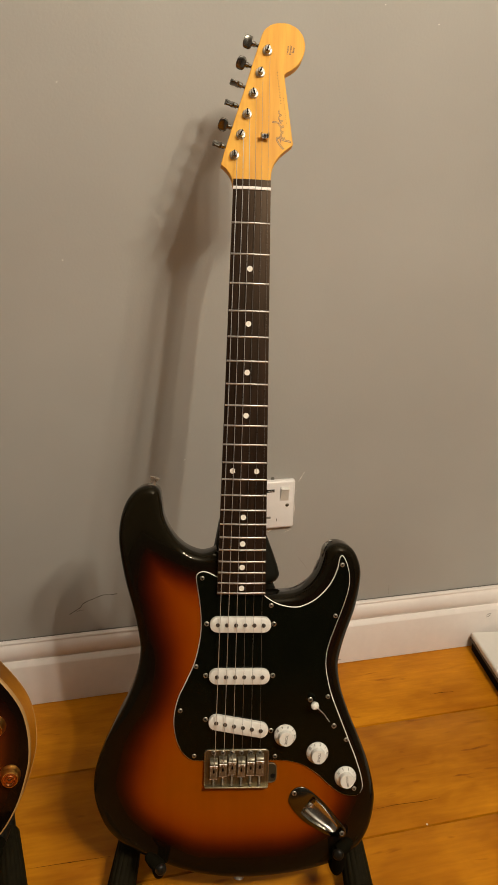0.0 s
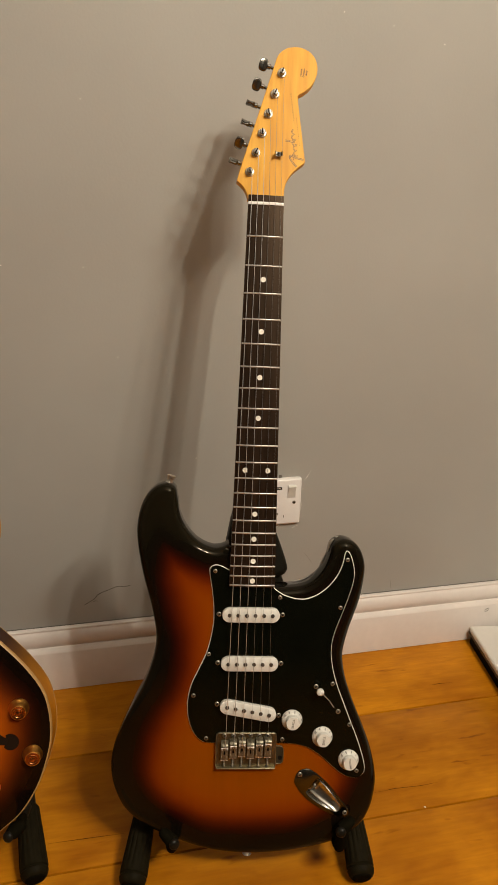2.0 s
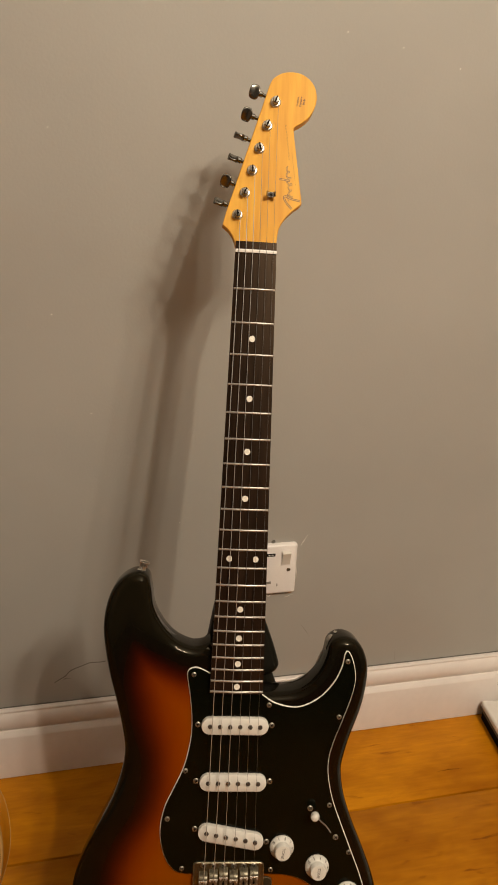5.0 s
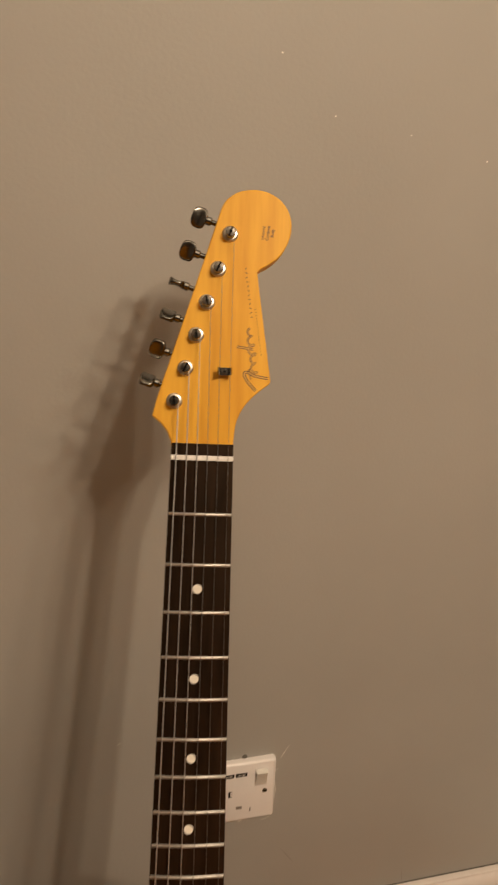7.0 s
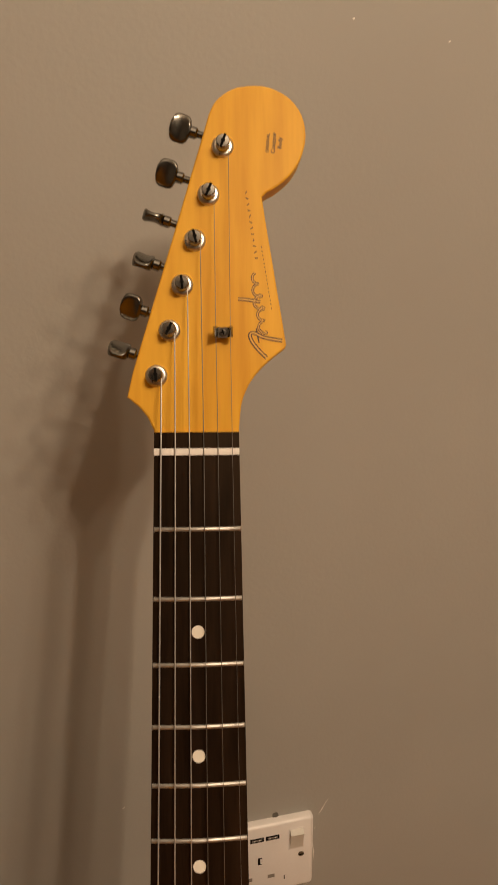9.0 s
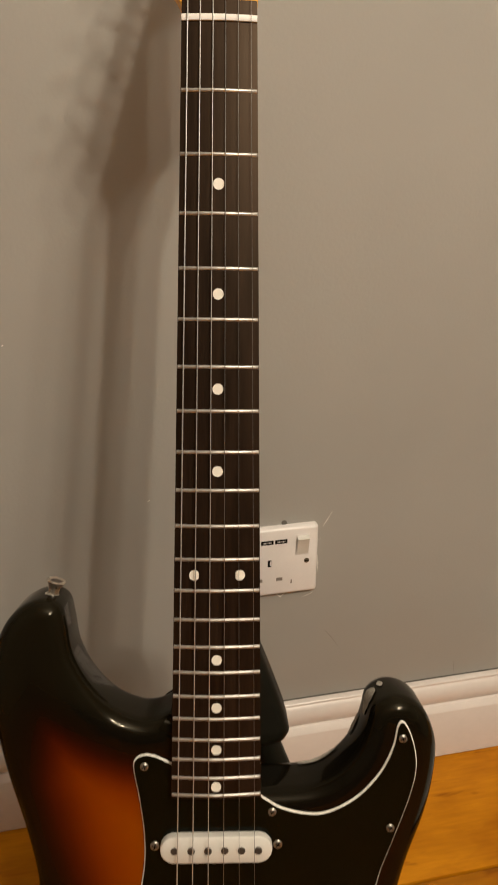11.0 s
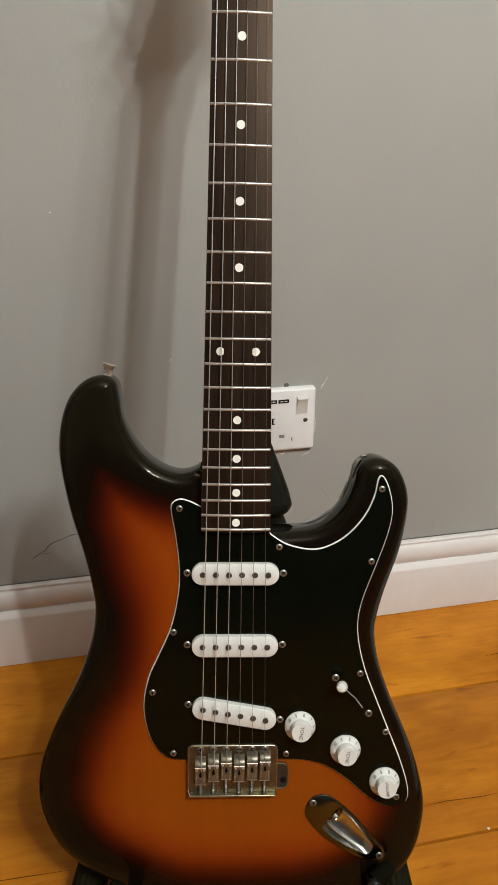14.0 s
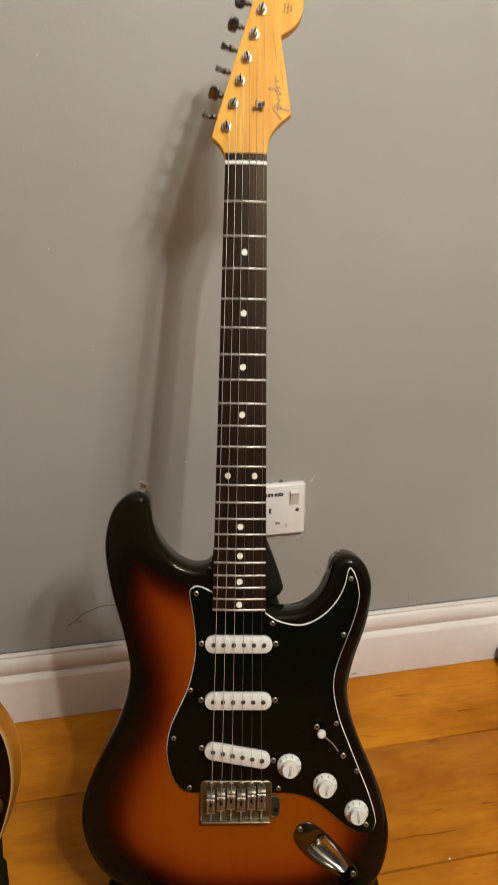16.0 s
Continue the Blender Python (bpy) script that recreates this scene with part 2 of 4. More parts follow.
# cup's chrome lighter than the plate's, standing in for lamp reflections
M_CUP = plain("reflection_lightened_cup", (0.48, 0.47, 0.43), 0.20, 1.0, vary=0.12, scale=110, bump=0.00005)
M_PLATE = plain("dull_bridge_plate", (0.135, 0.113, 0.070), 0.36, 0.9, vary=0.6, scale=95, bump=0.00006)
M_STAMP = plain("worn_stamp", (0.30, 0.265, 0.19), 0.5, 0.35, vary=0.6, scale=700)
M_ARM = plain("dark_arm_socket", (0.030, 0.027, 0.016), 0.40, 0.3, vary=0.3, scale=120)
M_SADDLE = plain("tarnished_saddle", (0.17, 0.152, 0.108), 0.38, 0.65, vary=0.5, scale=260, bump=0.00005)
M_BUTTON = plain("dark_button_nickel", (0.20, 0.19, 0.17), 0.24, 1.0, vary=0.2, scale=150)
M_COPPER = plain("copper_cap", (0.40, 0.15, 0.048), 0.24, 1.0, vary=0.15, scale=200)
M_FHOLE = plain("hollow_interior", (0.016, 0.009, 0.005), 0.9, spec=0.05)
M_POLE = plain("pole_steel", (0.10, 0.09, 0.08), 0.45, 0.7)
M_GUARD = plain("black_guard_ply", (0.0027, 0.0031, 0.0014), 0.12, vary=0.2, scale=30, spec=0.13)
M_PLY = plain("white_guard_ply", (0.78, 0.76, 0.70), 0.4)
M_WHITE = plain("aged_white_plastic", (0.67, 0.66, 0.62), 0.36, vary=0.04, scale=80)
M_INK = plain("black_ink", (0.17, 0.165, 0.15), 0.6)
M_DOT = plain("clay_dot", (0.80, 0.77, 0.69), 0.5, vary=0.05)
M_BONE = plain("bone_nut", (0.84, 0.82, 0.79), 0.4, vary=0.06)
M_PEG = plain("soft_black_rubber", (0.0058, 0.0050, 0.0025), 0.8, vary=0.2, scale=90, spec=0.012)
M_RUBBER = plain("black_rubber", (0.0108, 0.0085, 0.0036), 0.6, vary=0.3, scale=120, bump=0.0001, spec=0.05)
M_CAP = plain("glossy_black_cap", (0.008, 0.007, 0.005), 0.34, vary=0.1, spec=0.14)
M_STAND = plain("black_powder_coat", (0.0075, 0.0068, 0.0042), 0.45, vary=0.2, scale=250, bump=0.0001, spec=0.14)
M_DECAL = plain("decal_gold", (0.66, 0.36, 0.060), 0.40)
M_DECAL_DARK = plain("decal_dark", (0.085, 0.038, 0.009), 0.5)
M_BURST2 = burst("tobacco_sunburst", [(0.0, (0.004, 0.0022, 0.0014)), (0.22, (0.006, 0.0026, 0.0014)), (0.40, (0.09, 0.014, 0.0016)),
                 (0.60, (0.35, 0.068, 0.002)), (0.95, (0.57, 0.150, 0.004)), (1.0, (0.58, 0.158, 0.005))], 2)
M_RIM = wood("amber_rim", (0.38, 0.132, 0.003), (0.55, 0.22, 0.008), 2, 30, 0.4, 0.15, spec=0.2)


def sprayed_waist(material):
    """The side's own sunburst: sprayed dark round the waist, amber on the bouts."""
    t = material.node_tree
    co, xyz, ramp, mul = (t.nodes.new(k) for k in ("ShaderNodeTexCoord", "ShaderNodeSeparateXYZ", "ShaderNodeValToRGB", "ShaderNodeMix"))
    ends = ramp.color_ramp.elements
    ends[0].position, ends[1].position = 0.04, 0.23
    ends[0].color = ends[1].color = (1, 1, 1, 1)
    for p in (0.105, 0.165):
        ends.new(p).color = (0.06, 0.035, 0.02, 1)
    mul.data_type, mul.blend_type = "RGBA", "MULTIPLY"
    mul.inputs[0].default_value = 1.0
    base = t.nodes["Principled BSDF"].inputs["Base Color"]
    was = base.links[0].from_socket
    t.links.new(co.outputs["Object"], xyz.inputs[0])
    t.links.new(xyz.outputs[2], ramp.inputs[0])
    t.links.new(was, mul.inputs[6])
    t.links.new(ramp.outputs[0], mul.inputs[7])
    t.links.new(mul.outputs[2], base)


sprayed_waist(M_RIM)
M_BIND = plain("cream_binding", (0.38, 0.225, 0.080), 0.35, vary=0.05)
M_GOLD = plain("gold_knob", (0.86, 0.43, 0.09), 0.32, 1.0, vary=0.1, scale=90)
M_PALE = plain("tape_residue", (0.34, 0.325, 0.29), 0.8, vary=0.6, scale=500)
M_EDGE = plain("brown_board_edge", (0.075, 0.050, 0.024), 0.7, vary=0.25, scale=60)
M_SHUTTER = plain("grey_shutter", (0.22, 0.20, 0.18), 0.5)
M_SLAB = plain("white_laminate", (0.70, 0.68, 0.64), 0.4, vary=0.04, scale=10)


# ---- building helpers ----
def part(name, bm, material, parent=None, label="", flat=False, angle=38):
    """Links a bmesh as one mesh object under a thing or a part."""
    bmesh.ops.recalc_face_normals(bm, faces=bm.faces[:])
    me = bpy.data.meshes.new(name)
    bm.to_mesh(me)
    bm.free()
    for m in material if isinstance(material, (list, tuple)) else [material]:
        me.materials.append(m)
    if not flat:
        me.shade_smooth()
        me.set_sharp_from_angle(angle=radians(angle))
    ob = new(name, me)
    if parent:
        ob.parent = parent
    if label:
        ob["label"] = label
    return ob


def shared(name, me, parent, m=None):
    """Another object on an existing mesh."""
    ob = new(name, me)
    ob.parent = parent
    if m is not None:
        ob.matrix_basis = m
    return ob


def box(bm, x0, x1, y0, y1, z0, z1, bevel=0.0, seg=2):
    r = bmesh.ops.create_cube(bm, size=1.0)
    for v in r["verts"]:
        v.co = Vector((x0 + (v.co.x + 0.5) * (x1 - x0), y0 + (v.co.y + 0.5) * (y1 - y0), z0 + (v.co.z + 0.5) * (z1 - z0)))
    if bevel:
        es = list({e for v in r["verts"] for e in v.link_edges})
        bmesh.ops.bevel(bm, geom=es, offset=bevel, segments=seg, profile=0.5, affect="EDGES")
    return bm


def rings(bm, loops, cap0=True, cap1=True, closed=True):
    """Skins a row of loops that have equally many points."""
    vs = [[bm.verts.new(p) for p in loop] for loop in loops]
    n = len(vs[0])
    for a, b in zip(vs, vs[1:]):
        for i in range(n if closed else n - 1):
            j = (i + 1) % n
            bm.faces.new((a[i], a[j], b[j], b[i]))
    for wanted, row in ((cap0, vs[0]), (cap1, vs[-1])):
        if wanted and n <= 24:
            bm.faces.new(row)
        elif wanted:
            for tri in geometry.tessellate_polygon([[v.co for v in row]]):
                bm.faces.new([row[i] for i in tri])
    return vs


def frame_of(axis):
    axis = Vector(axis).normalized()
    side = axis.cross(Vector((0, 0, 1)) if abs(axis.z) < 0.9 else Vector((1, 0, 0))).normalized()
    return axis, side, axis.cross(side)


def lathe(bm, profile, origin=(0, 0, 0), axis=(0, -1, 0), seg=20, cap0=True, cap1=True):
    """Turns a profile of (radius, height along the axis)."""
    a, s, u = frame_of(axis)
    o = Vector(origin)
    loops = [[o + a * h + (s * math.cos(2 * math.pi * k / seg) + u * math.sin(2 * math.pi * k / seg)) * r for k in range(seg)] for r, h in profile]
    rings(bm, loops, cap0, cap1)
    return bm


def tube(bm, pts, radius, seg=8):
    """A round bar through points; radius is a number or one for each point."""
    pts = [Vector(p) for p in pts]
    rs = radius if isinstance(radius, (list, tuple)) else [radius] * len(pts)
    loops = []
    for i, p in enumerate(pts):
        a, s, u = frame_of(pts[min(i + 1, len(pts) - 1)] - pts[max(i - 1, 0)])
        if loops:
            s = (last - a * last.dot(a)).normalized()
            u = a.cross(s)
        last = s
        loops.append([p + (s * math.cos(2 * math.pi * k / seg) + u * math.sin(2 * math.pi * k / seg)) * rs[i] for k in range(seg)])
    rings(bm, loops)
    return bm


def curve_through(pts, steps=6, closed=True):
    """A smooth line (Catmull-Rom) through 2D points."""
    n, out = len(pts), []
    for i in range(n if closed else n - 1):
        q = [np.array(pts[(i + k) % n] if closed else pts[min(max(i + k, 0), n - 1)], float) for k in (-1, 0, 1, 2)]
        for j in range(steps):
            t = j / steps
            out.append(tuple(0.5 * (2 * q[1] + (q[2] - q[0]) * t + (2 * q[0] - 5 * q[1] + 4 * q[2] - q[3]) * t * t + (3 * q[1] - q[0] - 3 * q[2] + q[3]) * t ** 3)))
    if not closed:
        out.append(tuple(float(c) for c in pts[-1]))
    return out


def clockwise(loop):
    area = sum(a[0] * b[1] - b[0] * a[1] for a, b in zip(loop, loop[1:] + loop[:1]))
    return loop if area < 0 else loop[::-1]


def inset(loop, d):
    """A clockwise loop moved inwards by d."""
    p = np.array(loop)
    t = np.roll(p, -1, 0) - np.roll(p, 1, 0)
    t /= np.linalg.norm(t, axis=1)[:, None] + 1e-12
    return [tuple(q) for q in p + np.c_[t[:, 1], -t[:, 0]] * d]


def edge_distance(points, loop):
    a = np.array(loop)
    b = np.roll(a, -1, 0)
    p = np.array(points)[:, None, :]
    ab = (b - a)[None]
    k = np.clip(((p - a[None]) * ab).sum(2) / ((ab ** 2).sum(2) + 1e-15), 0, 1)
    return np.sqrt((((p - a[None]) - ab * k[..., None]) ** 2).sum(2)).min(1)


def inside(points, loop):
    p, a = np.array(points), np.array(loop)
    b = np.roll(a, -1, 0)
    x, y = p[:, 0][:, None], p[:, 1][:, None]
    cross = (a[None, :, 1] > y) != (b[None, :, 1] > y)
    xs = (b[None, :, 0] - a[None, :, 0]) * (y - a[None, :, 1]) / (b[None, :, 1] - a[None, :, 1] + 1e-15) + a[None, :, 0]
    return (cross & (x < xs)).sum(1) % 2 == 1


def solid_body(outline, y0, y1, r0, r1, grid=0.008, dome=None, hole=(), spray=None):
    """A slab with rounded edges and a finely meshed front, whose depth dome(x, z, d) may shape. Outline in (x, z), front at y0."""
    loop = clockwise(outline)
    bm = bmesh.new()
    steps = 6
    prof = [(r0 * (1 - math.sin(a)), y0 + r0 * (1 - math.cos(a))) for a in np.linspace(0, math.pi / 2, steps + 1)]
    prof += [(r1 * (1 - math.sin(a)), y1 - r1 * (1 - math.cos(a))) for a in np.linspace(math.pi / 2, 0, steps + 1)]
    rings(bm, [[(x, y, z) for x, z in inset(loop, d)] for d, y in prof], cap0=False)
    inner = inset(loop, r0)
    xs, zs = [c[0] for c in inner], [c[1] for c in inner]
    pts = [(x, z) for x in np.arange(min(xs), max(xs), grid) for z in np.arange(min(zs), max(zs), grid)]
    ok = inside(pts, inner) & (edge_distance(pts, inner) > grid * 0.6)
    if len(hole):
        ok &= ~inside(pts, hole) & (edge_distance(pts, hole) > grid * 0.4)
    pts = [p for p, k in zip(pts, ok) if k]
    n, h = len(inner), len(hole)
    seams = [(i, (i + 1) % n) for i in range(n)] + [(n + i, n + (i + 1) % h) for i in range(h)]
    vs, _, fs, *_ = geometry.delaunay_2d_cdt([Vector(p) for p in inner + list(hole) + pts], seams, [], 1, 1e-7)
    made = [bm.verts.new((v.x, y0, v.y)) for v in vs]
    for f in fs:
        mid = [(sum(vs[i].x for i in f) / len(f), sum(vs[i].y for i in f) / len(f))]
        if not h or not inside(mid, hole)[0]:
            bm.faces.new([made[i] for i in f])
    bmesh.ops.remove_doubles(bm, verts=bm.verts[:], dist=1e-6)
    layer = bm.verts.layers.float.new("inset")
    ds = edge_distance([(v.co.x, v.co.z) for v in bm.verts], loop)
    ins = inside([(v.co.x, v.co.z) for v in bm.verts], loop)
    for v, d, k in zip(bm.verts, ds, ins):
        v[layer] = (float(d) if k else 0.0) - (spray(v.co.x, v.co.z) if spray else 0.0)
        if dome:
            v.co.y += dome(v.co.x, v.co.z, float(d)) * (y1 - v.co.y) / (y1 - y0)
    return bm


def sheet(outline, y0, y1, bevel=0.0):
    """A flat plate of an outline in (x, z) from depth y0 (front) to y1."""
    loop = clockwise(outline)
    bm = bmesh.new()
    loops = [[(x, y0, z) for x, z in inset(loop, bevel)]] if bevel else []
    loops += [[(x, y0 + bevel, z) for x, z in loop], [(x, y1, z) for x, z in loop]]
    rings(bm, loops)
    return bm


def stadium(cx, cz, length, height, turn=0.0, n=10):
    """A bar with round ends, centred, in (x, z)."""
    r, h = height / 2, length / 2 - height / 2
    pts = [(h + r * math.sin(a), r * math.cos(a)) for a in np.linspace(0, math.pi, n)]
    pts += [(-h - r * math.sin(a), -r * math.cos(a)) for a in np.linspace(0, math.pi, n)]
    c, s = math.cos(radians(turn)), math.sin(radians(turn))
    return [(cx + x * c - z * s, cz + x * s + z * c) for x, z in pts]


def words(text, size, cx, cz, y, turn):
    """Printed letters on a front face, centred at (cx, cz), turned anticlockwise by degrees."""
    cu = bpy.data.curves.new("lettering", "FONT")
    cu.body, cu.size, cu.align_x, cu.align_y, cu.extrude, cu.resolution_u = text, size, "CENTER", "CENTER", 0.00006, 3
    cu.offset = size * 0.022
    ob = bpy.data.objects.new("lettering", cu)
    scene.collection.objects.link(ob)
    me = bpy.data.meshes.new_from_object(ob.evaluated_get(bpy.context.evaluated_depsgraph_get()))
    bpy.data.objects.remove(ob)
    bpy.data.curves.remove(cu)
    bm = bmesh.new()
    bm.from_mesh(me)
    bpy.data.meshes.remove(me)
    c, s = math.cos(radians(turn)), math.sin(radians(turn))
    for v in bm.verts:
        x, z, d = v.co
        v.co = (cx + x * c - z * s, y - d, cz + x * s + z * c)
    return bm


def screw(parent, x, z, y, r=0.0029, name="screw", turn=30, material=None, height=0.0011):
    """A domed cross-head screw that faces the front."""
    bm = bmesh.new()
    lathe(bm, [(r, 0), (r, height * 0.35), (r * 0.8, height * 0.8), (r * 0.45, height), (r * 0.42, height), (r * 0.2, height * 0.45)], (x, y, z), seg=14, cap0=False)
    head = part(name, bm, material or M_SCREW, parent)
    bm = bmesh.new()
    for a in (turn, turn + 90):
        c, s = math.cos(radians(a)), math.sin(radians(a))
        l, w, d = r * 0.62, r * 0.13, y - height - 0.00008
        quad = [(x + u * c - v * s, d, z + u * s + v * c) for u, v in ((-l, -w), (l, -w), (l, w), (-l, w))]
        bm.faces.new([bm.verts.new(q) for q in quad])
    part("cross_slot", bm, M_HOLE, head, flat=True)
    return head


# ---- room ----
X0, X1, Y0, HIGH = -2.1, 2.3, -4.2, 2.5


def setting(name, x0, x1, y0, y1, z0, z1, material, label, category):
    return tagged(part(name, box(bmesh.new(), x0, x1, y0, y1, z0, z1), material, flat=True), label, category, kind="structure")


wall_north = setting("wall_north", X0, X1, 0, 0.12, 0, HIGH, M_WALL, "warm grey painted plaster wall with scuffs and chips", "wall")
# walls out of view, kept dark so glossy surfaces reflect little
setting("wall_east", X1, X1 + 0.12, Y0, 0.12, 0, HIGH, M_ROOM, "unseen grey wall closing the room, darkened to weaken bounced light", "wall")
setting("wall_west", X0 - 0.12, X0, Y0, 0.12, 0, HIGH, M_ROOM, "unseen grey wall closing the room, darkened to weaken bounced light", "wall")
setting("wall_south", X0 - 0.12, X1 + 0.12, Y0 - 0.12, Y0, 0, HIGH, M_FAR, "unseen wall behind the viewer, darkened to keep reflections dark", "wall")
setting("ceiling", X0 - 0.12, X1 + 0.12, Y0 - 0.12, 0.12, HIGH, HIGH + 0.1, M_CEIL, "plain white painted ceiling", "ceiling")

# skirting board: square board with a stepped, hollowed top moulding
bm = bmesh.new()
profile = [(0, 0), (-0.018, 0), (-0.018, 0.0762), (-0.0174, 0.0776), (-0.0120, 0.0838), (-0.0092, 0.0846), (-0.0100, 0.0862), (-0.0124, 0.0900), (-0.0137, 0.0950), (-0.0138, 0.1000), (-0.0130, 0.1050),
           (-0.0114, 0.1100), (-0.0090, 0.1134), (-0.0076, 0.1146), (-0.0076, 0.1153), (-0.0086, 0.1158), (-0.0086, 0.1182), (-0.0076, 0.1192), (0, 0.1195)]
rings(bm, [[(x, y - 0.0002, z + 0.0005) for y, z in profile] for x in (X0, -0.6, X1)])
baseboard = tagged(part("baseboard", bm, M_GLOSS_WHITE, angle=25), "white gloss painted skirting board with a moulded top", "skirting board", kind="structure")

part("joint_line", box(bmesh.new(), X0, X1, -0.0014, -0.0002, 0.1202, 0.1213), M_CRACK, baseboard, "dark line where the skirting meets the wall", flat=True)


def streak(name, pts, width, material, parent, y=-0.0004):
    """A thin scratch or chip on a wall face, along (x, z) points."""
    bm = bmesh.new()
    p = [np.array(q) for q in pts]
    left, right = [], []
    for i, q in enumerate(p):
        d = p[min(i + 1, len(p) - 1)] - p[max(i - 1, 0)]
        d = d / np.linalg.norm(d)
        w = width * (0.25 if i in (0, len(p) - 1) else random.uniform(0.6, 1.1))
        left.append(q + np.array((-d[1], d[0])) * w / 2)
        right.append(q - np.array((-d[1], d[0])) * w / 2)
    a = [bm.verts.new((q[0], y, q[1])) for q in left]
    b = [bm.verts.new((q[0], y, q[1])) for q in right]
    for i in range(len(p) - 1):
        bm.faces.new((a[i], a[i + 1], b[i + 1], b[i]))
    return part(name, bm, material, parent, flat=True)


streak("crack", curve_through([(-0.192, 0.1565), (-0.186, 0.1605), (-0.180, 0.1640), (-0.174, 0.1678), (-0.170, 0.1738), (-0.162, 0.1785), (-0.153, 0.1815), (-0.144, 0.1850), (-0.136, 0.1872), (-0.125, 0.1862), (-0.114, 0.1870)], 4, False), 0.0015, M_CRACK, wall_north)
streak("crack", [(-0.181, 0.160), (-0.174, 0.163), (-0.168, 0.162)], 0.0012, M_CRACK, wall_north)
streak("scratch", [(0.370, 0.127), (0.3695, 0.136), (0.3685, 0.145)], 0.001, M_SCRATCH, wall_north)
streak("scratch", [(0.1935, 0.2215), (0.203, 0.209), (0.2115, 0.195)], 0.0007, M_SCRATCH, wall_north)
for pts, w in [([(0.186, 0.364), (0.190, 0.371), (0.1935, 0.377)], 0.0011), ([(0.193, 0.377), (0.196, 0.381)], 0.0026), ([(0.1815, 0.347), (0.184, 0.349)], 0.0016),
               ([(0.134, 0.2805), (0.139, 0.277), (0.144, 0.281)], 0.003), ([(0.165, 0.273), (0.171, 0.275), (0.178, 0.278)], 0.0012),
               ([(-0.003, 0.4155), (-0.0005, 0.4175)], 0.0030), ([(0.1805, 0.33), (0.182, 0.318), (0.1815, 0.305)], 0.0012)]:
    streak("paint_chip", pts, w, M_CHIP, wall_north)
for pts, w in [([(0.566, 0.066), (0.572, 0.069), (0.577, 0.070)], 0.0022), ([(0.567, 0.0625), (0.573, 0.064), (0.576, 0.067)], 0.0018), ([(0.268, 0.006), (0.274, 0.010), (0.281, 0.009)], 0.0024)]:
    streak("scuff", pts, w, M_CRACK, baseboard, -0.0187)
for x, z in ((-0.166, 0.7205), (0.349, 1.031), (0.196, 1.0605), (0.2695, 1.049), (-0.277, 0.723), (-0.159, 0.937), (0.145, 1.106), (-0.122, 0.588)):
    streak("paint_speck", [(x - 0.0009, z - 0.0005), (x, z), (x + 0.0009, z + 0.0006)], 0.0018, M_CHIP, wall_north)
bm = bmesh.new()
lathe(bm, [(0.0032, 0), (0.003, 0.0006), (0.001, 0.0009)], (0.142, 0, 0.3735), seg=12, cap0=False)
part("filler_blob", bm, M_CRACK, wall_north)

# single switched socket outlet with two charging ports
socket = tagged(new("wall_socket"), "white plastic single switched wall socket with charging ports", "socket")
socket.location = (0.136, 0, 0.3285)
bm = bmesh.new()
corner = [(0.039 + 0.004 * math.sin(a), 0.039 + 0.004 * math.cos(a)) for a in np.linspace(0, math.pi / 2, 5)]
out = corner + [(x, -z) for x, z in corner[::-1]] + [(-x, -z) for x, z in corner] + [(-x, z) for x, z in corner[::-1]]
rings(bm, [[(x, 0, z) for x, z in clockwise(out)], [(x, -0.0055, z) for x, z in clockwise(out)], [(x, -0.0075, z) for x, z in inset(clockwise(out), 0.0012)], [(x, -0.0085, z) for x, z in inset(clockwise(out), 0.0035)]], cap0=False)
plate = part("plate", bm, M_PLASTIC, socket)
bm = bmesh.new()
v = [bm.verts.new(p) for p in ((0.0185, -0.0084, 0.032), (0.0315, -0.0084, 0.032), (0.0185, -0.0145, 0.030), (0.0315, -0.0145, 0.030),
                               (0.0185, -0.0125, 0.026), (0.0315, -0.0125, 0.026), (0.0185, -0.0088, 0.009), (0.0315, -0.0088, 0.009), (0.0185, -0.0080, 0.009), (0.0315, -0.0080, 0.009))]
for a, b, c, d in ((0, 1, 3, 2), (2, 3, 5, 4), (4, 5, 7, 6), (6, 7, 9, 8)):
    bm.faces.new((v[a], v[b], v[c], v[d]))
bm.faces.new((v[0], v[2], v[4], v[6], v[8]))
bm.faces.new((v[1], v[9], v[7], v[5], v[3]))
part("rocker_switch", bm, M_WHITE, socket, "white rocker switch", angle=20)
part("switch_recess", box(bmesh.new(), 0.0172, 0.0328, -0.0088, -0.006, 0.0075, 0.0335, 0.0003), M_PLASTIC, plate)
for x in (-0.0145, 0.001):
    port = part("charging_port", box(bmesh.new(), x - 0.0068, x + 0.0068, -0.0088, -0.004, 0.0243, 0.0293), M_HOLE, socket, "dark charging port slot")
    part("tongue", box(bmesh.new(), x - 0.0050, x + 0.0050, -0.0090, -0.007, 0.0258, 0.0276, 0.0002), M_SHUTTER, port)
    for k in (-1, 1):
        part("contact", box(bmesh.new(), x + k * 0.0026 - 0.0007, x + k * 0.0026 + 0.0007, -0.0092, -0.008, 0.0263, 0.0274), M_PLASTIC, port)
for x, z, w, h in ((-0.0118, 0.0, 0.0042, 0.0085), (-0.0005, -0.0215, 0.0070, 0.0042), (-0.0232, -0.0215, 0.0070, 0.0042)):
    part("pin_slot", box(bmesh.new(), x - w / 2, x + w / 2, -0.0087, -0.004, z - h / 2, z + h / 2), M_HOLE if h > 0.005 else M_SHUTTER, socket)
part("pin_shutter", box(bmesh.new(), -0.0115, -0.0099, -0.0089, -0.006, -0.003, 0.003), M_PLASTIC, socket)
